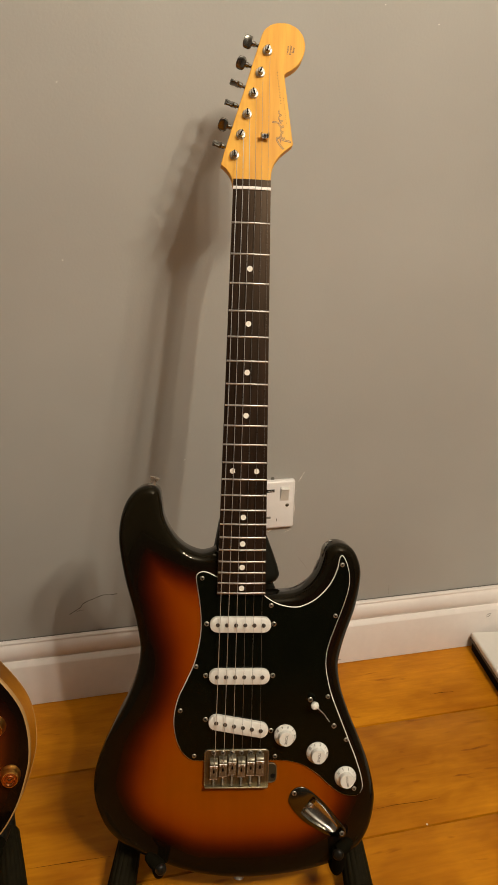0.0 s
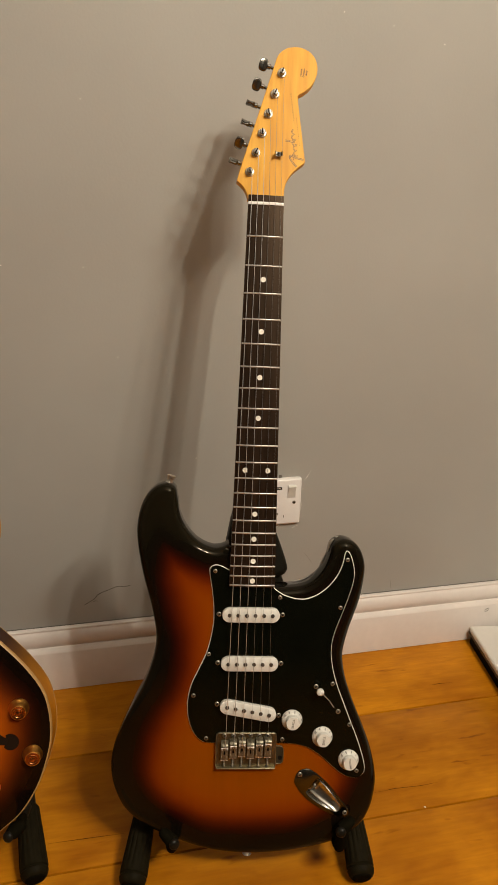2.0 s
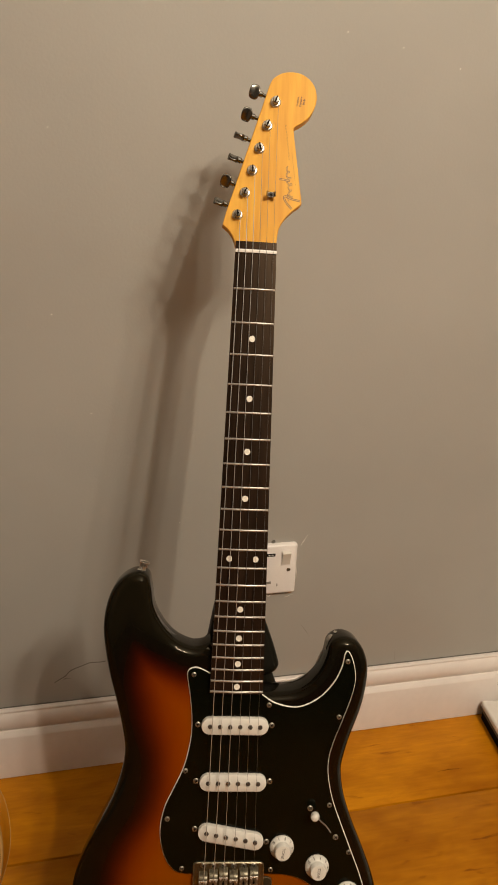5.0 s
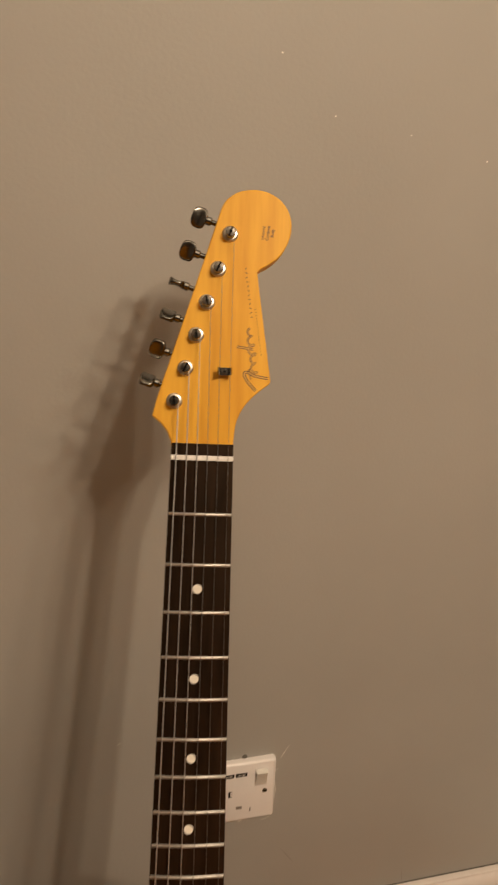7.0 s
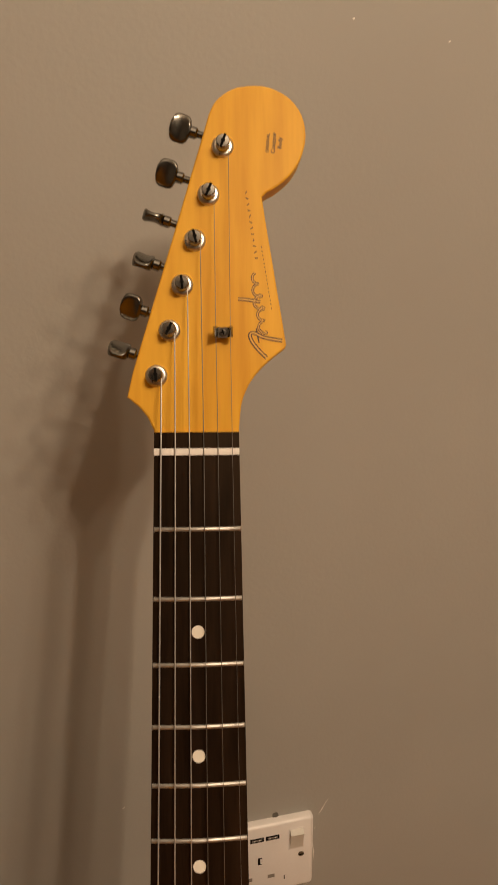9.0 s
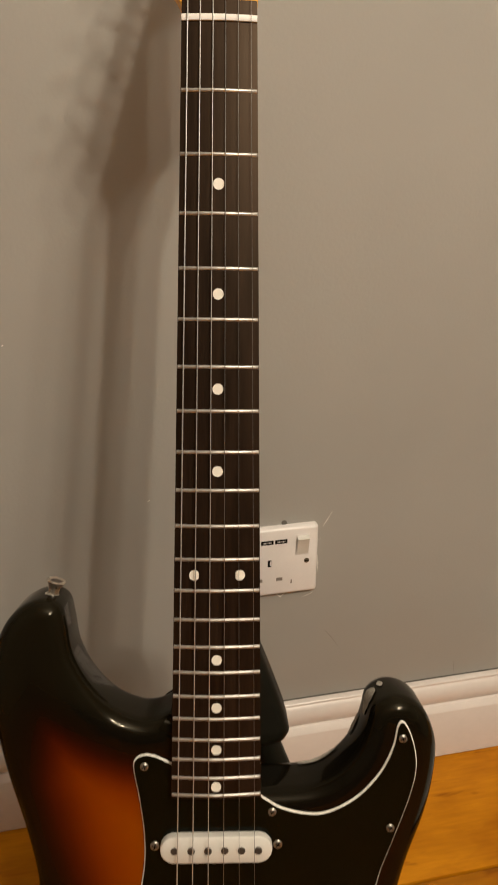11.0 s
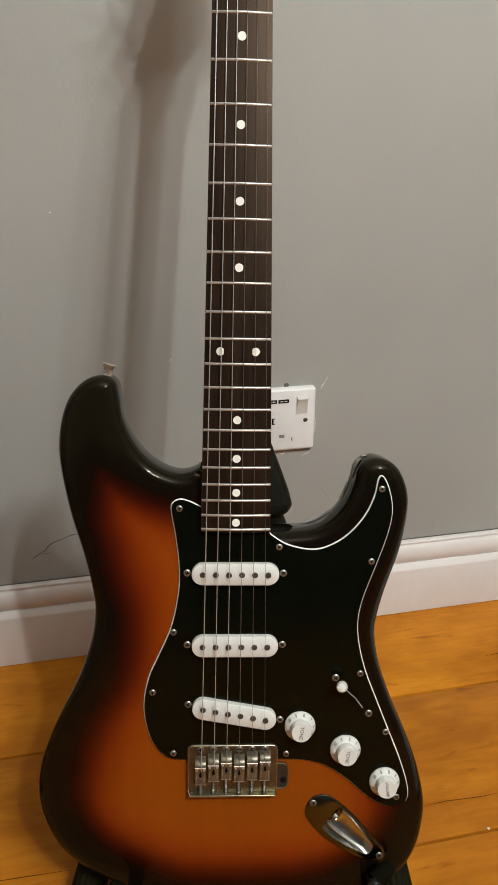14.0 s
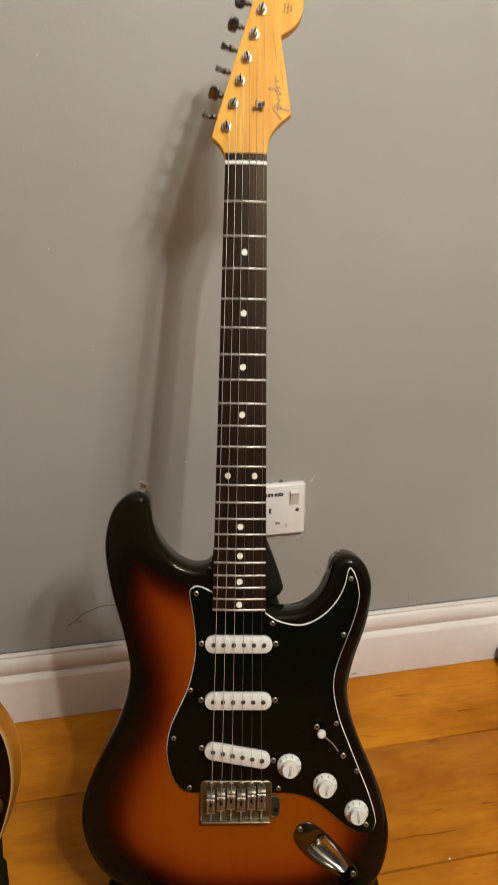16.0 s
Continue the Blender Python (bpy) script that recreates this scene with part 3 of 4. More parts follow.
for x in (0.0302, -0.0302):
    bm = bmesh.new()
    lathe(bm, [(0.0031, 0), (0.0029, 0.0006), (0.001, 0.0008)], (x, -0.0084, -0.0008), seg=14, cap0=False)
    cap = part("fixing_screw", bm, M_SADDLE, socket, "nickel fixing screw")
    part("slot", box(bmesh.new(), x - 0.0025, x + 0.0025, -0.0095, -0.009, -0.0014, -0.0002), M_HOLE, cap)
part("stain", box(bmesh.new(), 0.0125, 0.0138, -0.0086, -0.008, -0.029, -0.024), M_CRACK, socket)


# ---- solid-body electric guitar: local x to the right, y into the wall, z up the neck; the board's face is y = 0 ----
SCALE = 0.6477
GUITAR = pose(*GUITAR_AT)
guitar = tagged(new("electric_guitar"), "three-tone sunburst solid-body electric guitar leaning on a black stand", "guitar")
guitar.matrix_basis = GUITAR
mm = lambda pts: [(x / 1000, z / 1000) for x, z in pts]

# outline of the treble side and foot, then of the bass side
TREBLE = mm([(29.5, 186), (53, 187), (68, 190), (82, 199), (91.8, 212), (97.3, 227), (100.3, 240), (107.3, 246.5), (117.3, 248.5), (129, 244), (137.5, 233), (142.6, 215), (141.2, 191), (136, 167),
             (126.3, 137.5), (120.2, 112.5), (119.4, 97.4), (124, 72), (135.2, 41), (149, 9.8), (160.4, -19.5), (167.8, -49), (168.8, -71), (163.8, -98), (152, -120), (131, -137), (101, -148), (56, -156), (8, -158.5)])
BASS = mm([(-40, -153), (-85, -141), (-121, -127), (-147.5, -107), (-161.8, -82), (-168.3, -54), (-165.8, -25), (-155.2, 6), (-143, 33), (-128.8, 63), (-119, 93), (-115.5, 118), (-117.5, 137.5), (-124, 166.3), (-133.6, 200),
           (-140.2, 232.5), (-142.4, 256), (-139.5, 279), (-132.5, 297), (-121, 309), (-108.2, 313.2), (-97.5, 309), (-93.8, 296), (-90.3, 276), (-80.5, 257), (-66.5, 242.5), (-50, 235), (-38, 235.5), (-29, 240)])
BODY = TREBLE + BASS


def smooth01(t):
    t = min(1, max(0, t))
    return t * t * (3 - 2 * t)


def forearm(x, z, d):
    """The forearm contour planed off the bass side of the lower bout."""
    s = (-0.062 - x) * 0.93 + (-0.02 - z) * 0.20
    return 0.013 * smooth01(s / 0.11) * smooth01((0.10 - z) / 0.12)


CUP = clockwise(curve_through(mm([(90.5, -56.4), (95, -55.6), (109, -69), (121.5, -87), (122.3, -95), (117, -99.3), (101.5, -92.4), (87.6, -83.4), (78.3, -74.6), (79.2, -71.5), (84.5, -64.4)]), 4))
jack_cut = inset(CUP, -0.0005)
body = part("body", solid_body(curve_through(BODY, 5, False), 0.0095, 0.054, 0.011, 0.011, 0.007, forearm, jack_cut, lambda x, z: 0.021 * smooth01((z - 0.185) / 0.095) + 0.012 * smooth01((z - 0.225) / 0.05) + 0.006 * math.exp(-((z - 0.070) / 0.05) ** 2) * (x < 0) + 0.010 * smooth01((x - 0.06) / 0.06) * smooth01((-0.03 - z) / 0.06) + 0.013 * smooth01((-0.05 - x) / 0.09) * smooth01((0.05 - z) / 0.10) + 0.013 * smooth01((-0.03 - z) / 0.12) - 0.0035 * math.exp(-((z - 0.165) / 0.045) ** 2) * smooth01((-0.05 - x) / 0.05)), M_BURST, guitar, "glossy sunburst body, black edge to amber-red centre")

edge_pts = curve_through(TREBLE[1:9], 8, False)
for first, last, y0, y1 in ((2, 17, 0.041, 0.045), (22, 31, 0.040, 0.0455), (33, 47, 0.024, 0.040), (48, 52, 0.033, 0.041)):
    bm = bmesh.new()
    run = edge_pts[first:last]
    rows_of = [(0.5 * (y0 + y1) + k * 0.5 * (y1 - y0)) for k in (-1, -0.3, 0.3, 1)]
    rings(bm, [[(x - 0.0006, 0.5 * (y0 + y1) + (y - 0.5 * (y0 + y1)) * math.sin(math.pi * (0.08 + 0.84 * i / (len(run) - 1))) * random.uniform(0.75, 1.1), z + 0.0006) for i, (x, z) in enumerate(run)] for y in rows_of], cap0=False, cap1=False, closed=False)
    part("tape_residue", bm, M_PALE, body, "pale patch on the cutaway's side")

# pickguard: black, white, black plies
LEFT = [(-27.2, 209.5), (-37.5, 214.6), (-45, 216), (-51, 213), (-52.4, 206), (-48.8, 185), (-46, 161), (-46.5, 137.6), (-52.4, 108.6), (-62.7, 84), (-71, 64.5), (-75, 42), (-73, 22), (-66.6, 4.3), (-56, -7), (-44, -9.7)]
RIGHT = [(44.4, -9.9), (61, -11), (78, -15.7), (95.5, -27), (110.5, -40.4), (123, -50), (135.5, -54.7), (146, -53.7), (151.7, -46), (150.6, -32.7), (143, -9), (132.5, 16.5), (122, 42), (111, 69.5),
         (104.6, 94), (103, 114), (106.5, 133), (115, 157.5), (123, 181), (127.5, 200), (127.3, 214), (123.5, 228), (118.6, 236), (114.5, 233.5), (111.6, 219), (104, 202.4), (90.7, 187), (75, 177.5), (61, 175), (42.6, 179), (28.6, 187.5)]
guard_line = clockwise(curve_through(mm(LEFT), 5, False) + curve_through(mm(RIGHT), 5, False) + [(0.0265, 0.207), (-0.0262, 0.207)])
guard = part("pickguard", sheet(guard_line, 0.0086, 0.0094), M_GUARD, guitar, "black three-ply pickguard with a white edge line")
bm = bmesh.new()
rings(bm, [[(x, y, z) for x, z in inset(guard_line, d)] for d, y in ((0.0001, 0.0086), (0.0005, 0.0081), (0.0010, 0.0074))], cap0=False, cap1=False)
part("white_ply", bm, M_PLY, guard, "white middle ply in the bevelled edge")
part("top_ply", sheet(inset(guard_line, 0.0010), 0.0071, 0.0080, 0.0002), M_GUARD, guard, "glossy black top ply")
for k, (x, z) in enumerate([(-45.2, 208), (-50, 104), (-67.3, 51.5), (-50, -3), (45.2, -4.3), (141.3, -45), (129.6, 15), (106, 67.5), (111.7, 164.5), (118, 225), (35.7, 176.5)]):
    screw(guard, x / 1000, z / 1000, 0.0072, 0.0027, "guard_screw", 17 + 40 * k)

# pickups
for cx, cz, turn, name in ((0.0003, 0.1545, 0, "neck_pickup"), (0.0006, 0.0932, 0, "middle_pickup"), (0.0008, 0.0338, -10.3, "bridge_pickup")):
    loop = clockwise(stadium(cx, cz, 0.0712, 0.0182, turn, 12))
    bm = bmesh.new()
    rings(bm, [[(x, 0.0072, z) for x, z in loop], [(x, 0.0032, z) for x, z in loop], [(x, 0.0022, z) for x, z in inset(loop, 0.0003)], [(x, 0.0016, z) for x, z in inset(loop, 0.0012)]], cap0=False)
    pickup = part(name, bm, M_WHITE, guitar, "aged white plastic pickup cover with six steel poles")
    c, s = math.cos(radians(turn)), math.sin(radians(turn))
    for k in range(6):
        u = -0.0265 + 0.0106 * k
        bm = bmesh.new()
        lathe(bm, [(0.0024, 0), (0.0024, 0.0004 + 0.0003 * (k % 3)), (0.0021, 0.0007 + 0.0003 * (k % 3))], (cx + u * c, 0.0016, cz + u * s), seg=14, cap0=False)
        part("pole_piece", bm, M_POLE, pickup)
    for u in (-0.0392, 0.0392):
        screw(pickup, cx + u * c, cz + u * s, 0.0072, 0.0030, "height_screw", 20 + 900 * u)

# control knobs: numbered skirt, ribbed barrel, lettered top
for cx, cz, word, base in ((0.0563, 0.0215, "TONE", -96), (0.0954, -0.0001, "TONE", -96), (0.1300, -0.0300, "VOLUME", -82)):
    bm = bmesh.new()
    lathe(bm, [(0.0130, 0), (0.0130, 0.0016), (0.0126, 0.0024), (0.0098, 0.0052), (0.0094, 0.0055)], (cx, 0.0066, cz), seg=40, cap0=False)
    knob = part("control_knob", bm, M_WHITE, guitar, "aged white plastic knob with black lettering")
    n, bm = 96, bmesh.new()
    loops = []
    for r, h in ((0.0091, 0.0050), (0.0086, 0.0112), (0.0080, 0.0121)):
        loops.append([(cx + (r - (0.00028 if k % 2 and h < 0.0118 else 0)) * math.sin(2 * math.pi * k / n), 0.0066 - h, cz + (r - (0.00028 if k % 2 and h < 0.0118 else 0)) * math.cos(2 * math.pi * k / n)) for k in range(n)])
    rings(bm, loops, cap0=False)
    part("barrel", bm, M_WHITE, knob, angle=60)
    part("lettering", words(word, 0.0042 if word == "TONE" else 0.0034, cx, cz, 0.0066 - 0.01214, base), M_INK, knob, "black word " + word.lower(), flat=True)
    for k, num in enumerate(("10", "9", "8", "7", "6", "5", "4", "3", "2", "1")):
        a = radians(-55 + 34.5 * k)
        bm = words(num, 0.0030, 0, 0, 0, 0)
        for v in bm.verts:
            x, z = v.co.x, v.co.z + 0.0113
            v.co = (cx + x * math.cos(a) + z * math.sin(a), 0.0066 - 0.0040 + (z - 0.0113) * 1.0 + v.co.y - 0.00012, cz - x * math.sin(a) + z * math.cos(a))
        part("numeral", bm, M_INK, knob, flat=True)

# five-way switch
slot = part("switch_slot", sheet(stadium(0.1000, 0.0476, 0.030, 0.0014, -49), 0.0069, 0.0074), M_HOLE, guitar, "dark switch slot")
part("lever", tube(bmesh.new(), [(0.1089, 0.0069, 0.0371), (0.1035, 0.0066, 0.0444), (0.1029, 0.0042, 0.0462), (0.0905, -0.005, 0.0605)], 0.0006, 8), M_STEEL, slot, "steel lever")
bm = bmesh.new()
lathe(bm, [(0.0018, -0.0045), (0.0042, -0.0025), (0.0047, 0.0), (0.0044, 0.003), (0.0033, 0.0052), (0.0012, 0.006)], (0.0889, -0.0045, 0.0617), (-0.35, -1, 0.25), 18)
part("tip", bm, M_WHITE, slot, "white plastic switch tip")
for x, z in ((0.0853, 0.0638), (0.1144, 0.0319)):
    screw(slot, x, z, 0.0072, 0.0031, "switch_screw", 40)

# vibrato bridge
bm = bmesh.new()
turn_in = [(0.0335 + 0.0045 * math.sin(a), 0.0007 + 0.0045 * math.cos(a)) for a in np.linspace(0, math.pi / 2, 6)]
edge = clockwise(turn_in + [(x, -0.0368 - z) for x, z in turn_in[::-1]] + [(-x, -0.0368 - z) for x, z in turn_in] + [(-x, z) for x, z in turn_in[::-1]])
rings(bm, [[(x, 0.0056, z) for x, z in inset(edge, 0.0012)], [(x, 0.0084, z) for x, z in inset(edge, 0.0012)]])
bridge = part("bridge", bm, M_PLATE, guitar, "worn nickel vibrato bridge with six bent saddles")
bm = bmesh.new()
rings(bm, [[(x, y, z) for x, z in inset(edge, d)] for d, y in ((0.0016, 0.0056), (0.0013, 0.0050), (0.0006, 0.0047), (0.0001, 0.0051), (0.0, 0.0060), (0.0, 0.0084))], cap0=False, cap1=False)
part("plate_rim", bm, M_BRIDGE_RIM, bridge, "polished plate edge")
part("rear_lip", box(bmesh.new(), -0.0370, 0.0370, 0.0006, 0.0060, -0.0398, -0.0378, 0.0007, 3), M_BRIDGE_RIM, bridge)
wing = curve_through(mm([(37.0, -12.6), (42.5, -12.4), (46.4, -14.6), (47.4, -19), (47.4, -29), (46.2, -33.4), (42.5, -35.2), (37.0, -35.0)]), 4, False)
arm = part("arm_socket", sheet(wing, 0.0062, 0.0088, 0.0006), M_ARM, bridge, "dark socket for the vibrato arm")
part("socket_edge", tube(bmesh.new(), [(x - 0.0003, 0.0064, z) for x, z in wing], 0.0006, 8), M_BRIDGE_RIM, arm, "polished socket edge")
bm = bmesh.new()
lathe(bm, [(0.0028, 0), (0.0028, 0.0002)], (0.0430, 0.0062, -0.0275), seg=14, cap0=False)
part("arm_hole", bm, M_HOLE, arm)
TOPS = mm([(0, -10.5), (0, -8.2), (0, -6.2), (0, -8.8), (0, -6.3), (0, -5.2)])
ENDS = mm([(0, -28.5), (0, -25.6), (0, -23.5), (0, -26), (0, -24.4), (0, -24.8)])
for k in range(6):
    x, zt, zb = -0.0270 + 0.0108 * k, TOPS[k][1], ENDS[k][1]
    bm = bmesh.new()
    side = [(0.0048, zb - 0.0006), (0.0022, zb - 0.0004), (0.0016, zb + 0.0006), (-0.0014, zt - 0.0034), (-0.0024, zt - 0.0010), (-0.0028, zt), (-0.0026, zt + 0.0014), (-0.0014, zt + 0.0036), (0.0006, zt + 0.0050), (0.0048, zt + 0.0058)]
    loops = []
    for u, e in ((-0.0047, 0.0008), (-0.0044, 0.0002), (-0.0038, 0.0), (0.0038, 0.0), (0.0044, 0.0002), (0.0047, 0.0008)):
        front = [(x + u, y + e, z) for y, z in side]
        back = [(x + u, y + 0.0014, z - 0.0004) for y, z in side[::-1]]
        loops.append(front + back)
    rings(bm, loops)
    saddle = part("saddle", bm, M_SADDLE, bridge, "bent nickel-plated string saddle")
    part("bend", tube(bmesh.new(), [(x - 0.0045, -0.0026, zt - 0.0006), (x + 0.0045, -0.0026, zt - 0.0006)], 0.0008, 10), M_BRIGHT, saddle, "polished saddle bend")
    part("lip", tube(bmesh.new(), [(x - 0.0045, 0.0024, zb - 0.0002), (x + 0.0045, 0.0024, zb - 0.0002)], 0.0005, 8), M_BRIGHT, saddle, "polished saddle lip")
    slot_line = [(zt - 0.0104, 0.0002), (zt - 0.0098, 0.0010), (zt - 0.0082, 0.0012), (zt - 0.0066, 0.0009), (zt - 0.0050, 0.0004), (zt - 0.0042, 0.0001)]
    lift = lambda z: 0.0016 - 0.0030 * (z - zb - 0.0006) / (zt - zb - 0.0040) - 0.0002
    bm = bmesh.new()
    rings(bm, [[(x - w, lift(z), z), (x + w, lift(z), z), (x + w, lift(z) + 0.0008, z), (x - w, lift(z) + 0.0008, z)] for z, w in slot_line])
    part("string_slot", bm, M_HOLE, saddle, flat=True)
    for u in (-0.0031, 0.0031):
        bm = bmesh.new()
        lathe(bm, [(0.0010, 0), (0.0010, 0.0008), (0.0005, 0.0010)], (x + u, -0.0022, zt - 0.0022), seg=8)
        part("height_screw", bm, M_STEEL, saddle)
    for u in (-0.0026, 0.0026):
        for w in range(4):
            z = zb + 0.0034 + 0.0019 * w
            y = lift(z) + 0.0002
            part("stamp", box(bmesh.new(), x + u * 1.25 - random.uniform(0.0003, 0.0007), x + u * 1.25 + random.uniform(0.0003, 0.0007), y - 0.0003, y + 0.0006, z, z + 0.0009), M_STAMP, saddle, flat=True)
    z = -0.0380
    coil = [(x + 0.0016 * math.cos(a), 0.0038 + 0.0016 * math.sin(a), zb + (z - zb) * a / (2 * math.pi * 5.5)) for a in np.linspace(0, 2 * math.pi * 5.5, 45)]
    part("spring", tube(bmesh.new(), coil, 0.00040, 6), M_BRIDGE_RIM, bridge)
    part("intonation_screw", tube(bmesh.new(), [(x, 0.0038, zb + 0.002), (x, 0.0038, -0.0390)], 0.0009, 8), M_STEEL, bridge)
    bm = bmesh.new()
    lathe(bm, [(0.0022, 0), (0.0022, 0.001), (0.0012, 0.0016)], (x, 0.0038, -0.0394), (0, 0, -1), 10)
    part("screw_head", bm, M_NICKEL, bridge)
    screw(bridge, x, 0.0016, 0.0059, 0.0031, "mounting_screw", 30 * k, height=0.0018)

# recessed jack plate
rim = clockwise(curve_through(mm([(63.4, -56), (68.4, -46.4), (78.6, -43.2), (89, -48), (105.5, -62.5), (121.5, -81.5), (131.5, -93.4), (133.6, -101), (129.5, -105.6), (115.5, -104), (99.2, -96.4), (79, -82.4), (65, -65.4)]), 6))
mid_x, mid_z = 0.1015, -0.0790


def across(x, z):
    """Where the line from the cup's middle towards (x, z) meets the cup's edge."""
    d = (x - mid_x, z - mid_z)
    best = None
    for a, b in zip(CUP, CUP[1:] + CUP[:1]):
        ex, ez = b[0] - a[0], b[1] - a[1]
        det = d[0] * -ez + ex * d[1]
        if abs(det) < 1e-12:
            continue
        s = ((a[0] - mid_x) * -ez + ex * (a[1] - mid_z)) / det
        k = (d[0] * (a[1] - mid_z) - d[1] * (a[0] - mid_x)) / det
        if s > 0 and -1e-9 <= k <= 1 + 1e-9:
            best = s if best is None else max(best, s)
    return mid_x + d[0] * best, mid_z + d[1] * best


def dish(size, depth):
    """A ring of the cup, deep at the socket's end and running out towards the other."""
    out = []
    for x, z in (across(*q) for q in rim):
        px, pz = mid_x + (x - mid_x) * size, mid_z + (z - mid_z) * size
        t = ((px - mid_x) * 0.72 - (pz - mid_z) * 0.694) / 0.030
        out.append((px - (1 - size) * 0.004 * 0.72, 0.0079 + depth * (0.62 - 0.38 * t), pz + (1 - size) * 0.004 * 0.694))
    return out


bm = bmesh.new()
rings(bm, [[(x, 0.0094, z) for x, z in rim], [(x, 0.0083, z) for x, z in rim], [(x, 0.0077, z) for x, z in inset(rim, 0.0009)], [(*q[:1], 0.0077, q[2]) for q in dish(1.04, 0)], [(*q[:1], 0.0079, q[2]) for q in dish(0.99, 0)]], cap0=False, cap1=False)
jack = part("jack_plate", bm, M_JACK, guitar, "dull chromed recessed jack plate", angle=50)
bm = bmesh.new()
rings(bm, [[(*q[:1], 0.0078, q[2]) for q in dish(1.0, 0)], dish(0.94, 0.004), dish(0.86, 0.009), dish(0.72, 0.0125), dish(0.45, 0.015), dish(0.15, 0.0158)], cap0=False)
part("cup", bm, M_CUP, jack, "chromed hollow cup, colour lightened for lamp reflections", angle=70)
bm = bmesh.new()
lathe(bm, [(0.0062, 0), (0.0062, 0.0030), (0.0045, 0.0034), (0.0034, 0.0034), (0.0030, 0.0010)], (0.0900, 0.0175, -0.0690), (0.60, -0.62, -0.55), 16, cap0=False)
part("jack_socket", bm, M_NICKEL, jack, "threaded nickel jack socket")
screw(jack, 0.0696, -0.0504, 0.0078, 0.0030, "plate_screw", 10)
screw(jack, 0.1288, -0.1008, 0.0078, 0.0030, "plate_screw", 50)

# strap buttons
for o, axis in (((-0.1055, 0.0300, 0.3110), (0.26, 0.0, 1)), ((0.008, 0.0300, -0.1570), (0, 0, -1))):
    bm = bmesh.new()
    lathe(bm, [(0.0052, -0.001), (0.0050, 0.0010), (0.0036, 0.0022), (0.0035, 0.0048), (0.0044, 0.0076), (0.0058, 0.0097), (0.0061, 0.0105), (0.0055, 0.0110), (0.0028, 0.0100)], o, axis, 20)
    button = part("strap_button", bm, M_BRIGHT, guitar, "worn nickel strap button")
    bm = bmesh.new()
    lathe(bm, [(0.0040, 0.0098), (0.0036, 0.0104), (0.0020, 0.0106)], o, axis, 16, cap0=False)
    part("button_screw", bm, M_POLE, button, "dark recessed screw head")


# neck
def half_width(z):
    return 0.0210 + (SCALE - z) * (0.0280 - 0.0210) / (SCALE - 0.1926)


def camber(x):
    return x * x / (2 * 0.20)


bm = bmesh.new()
loops = []
for z in list(np.linspace(0.1902, 0.6590, 16)):
    w = half_width(z)
    loops.append([(x * w, camber(x * w), z) for x in np.linspace(-1, 1, 11)] + [(w + 0.0001, 0.0050, z), (-w - 0.0001, 0.0050, z)])
rings(bm, loops)
neck = part("fingerboard", bm, M_ROSEWOOD, guitar, "dark rosewood fingerboard with clay dots")
bm = bmesh.new()
loops = []
for z in np.linspace(0.1910, 0.6575, 14):
    w, deep = half_width(z), 0.0205 - 0.0025 * (z - 0.19) / 0.47 + 0.012 * smooth01((0.245 - z) / 0.05)
    pts = [(w * math.cos(a), 0.0050 + (deep - 0.005) * math.sin(a) ** 0.8, z) for a in np.linspace(0, math.pi, 13)]
    loops.append(pts)
rings(bm, loops)
part("neck_shaft", bm, M_MAPLE, guitar, "amber maple neck shaft")

HEAD = mm([(-34.9, 676.8), (-31.9, 689.6), (-10.7, 759.8), (6.1, 816.2)])
BALL = mm([(6.9, 819.2), (10.6, 826.2), (18.2, 831.9), (27.2, 834.1), (37.2, 833.6), (47.0, 829.0), (53.7, 821.0), (56.2, 810.8), (54.6, 800.6), (49.6, 791), (42.0, 783.9), (36.0, 780.4)])
TAIL = mm([(33.7, 778.0), (35.4, 766), (45.6, 703.4)])
CURL = mm([(45.1, 701.6), (35.4, 693.8), (27.8, 685.0), (23.4, 675.8), (21.9, 667.3), (21.2, 656)])
head_line = clockwise(HEAD + curve_through(BALL, 5, False) + TAIL + curve_through(CURL, 5, False) + mm([(-21.2, 656), (-21.6, 660), (-24.6, 666.5), (-28.5, 671.5)]))
bm = bmesh.new()
rings(bm, [[(x, 0.0245, z) for x, z in inset(head_line, 0.0012)], [(x, 0.0233, z) for x, z in head_line], [(x, 0.0116, z) for x, z in head_line], [(x, 0.0109, z) for x, z in inset(head_line, 0.0002)], [(x, 0.0105, z) for x, z in inset(head_line, 0.0009)]])
headstock = part("headstock", bm, M_MAPLE, guitar, "amber-tinted maple headstock with a worn decal", angle=14)
fret_at = lambda n: SCALE * 2 ** (-n / 12)
for n in range(1, 22):
    z, w = fret_at(n), half_width(fret_at(n)) - 0.0003
    bm = bmesh.new()
    rings(bm, [[(x * w, camber(x * w) + dy - (0.0 if abs(x) < 0.99 else -0.0006 if dy < -0.0005 else 0), z + dz) for dy, dz in ((0.0002, -0.0011), (-0.0004, -0.0010), (-0.0009, -0.0006), (-0.0011, 0), (-0.0009, 0.0006), (-0.0004, 0.0010), (0.0002, 0.0011))] for x in (-1, -0.97, 0, 0.97, 1)])
    part("fret", bm, M_FRET, neck, angle=60)
for n in (3, 5, 7, 9, 12, 15, 17, 19, 21):
    for x in ((-0.0136, 0.0136) if n == 12 else (0.0,)):
        bm = bmesh.new()
        lathe(bm, [(0.0032, -0.001), (0.0032, 0.00015)], (x, camber(x), (fret_at(n) + fret_at(n - 1)) / 2), seg=22, cap0=False)
        part("dot_inlay", bm, M_DOT, neck, flat=True)
bm = bmesh.new()
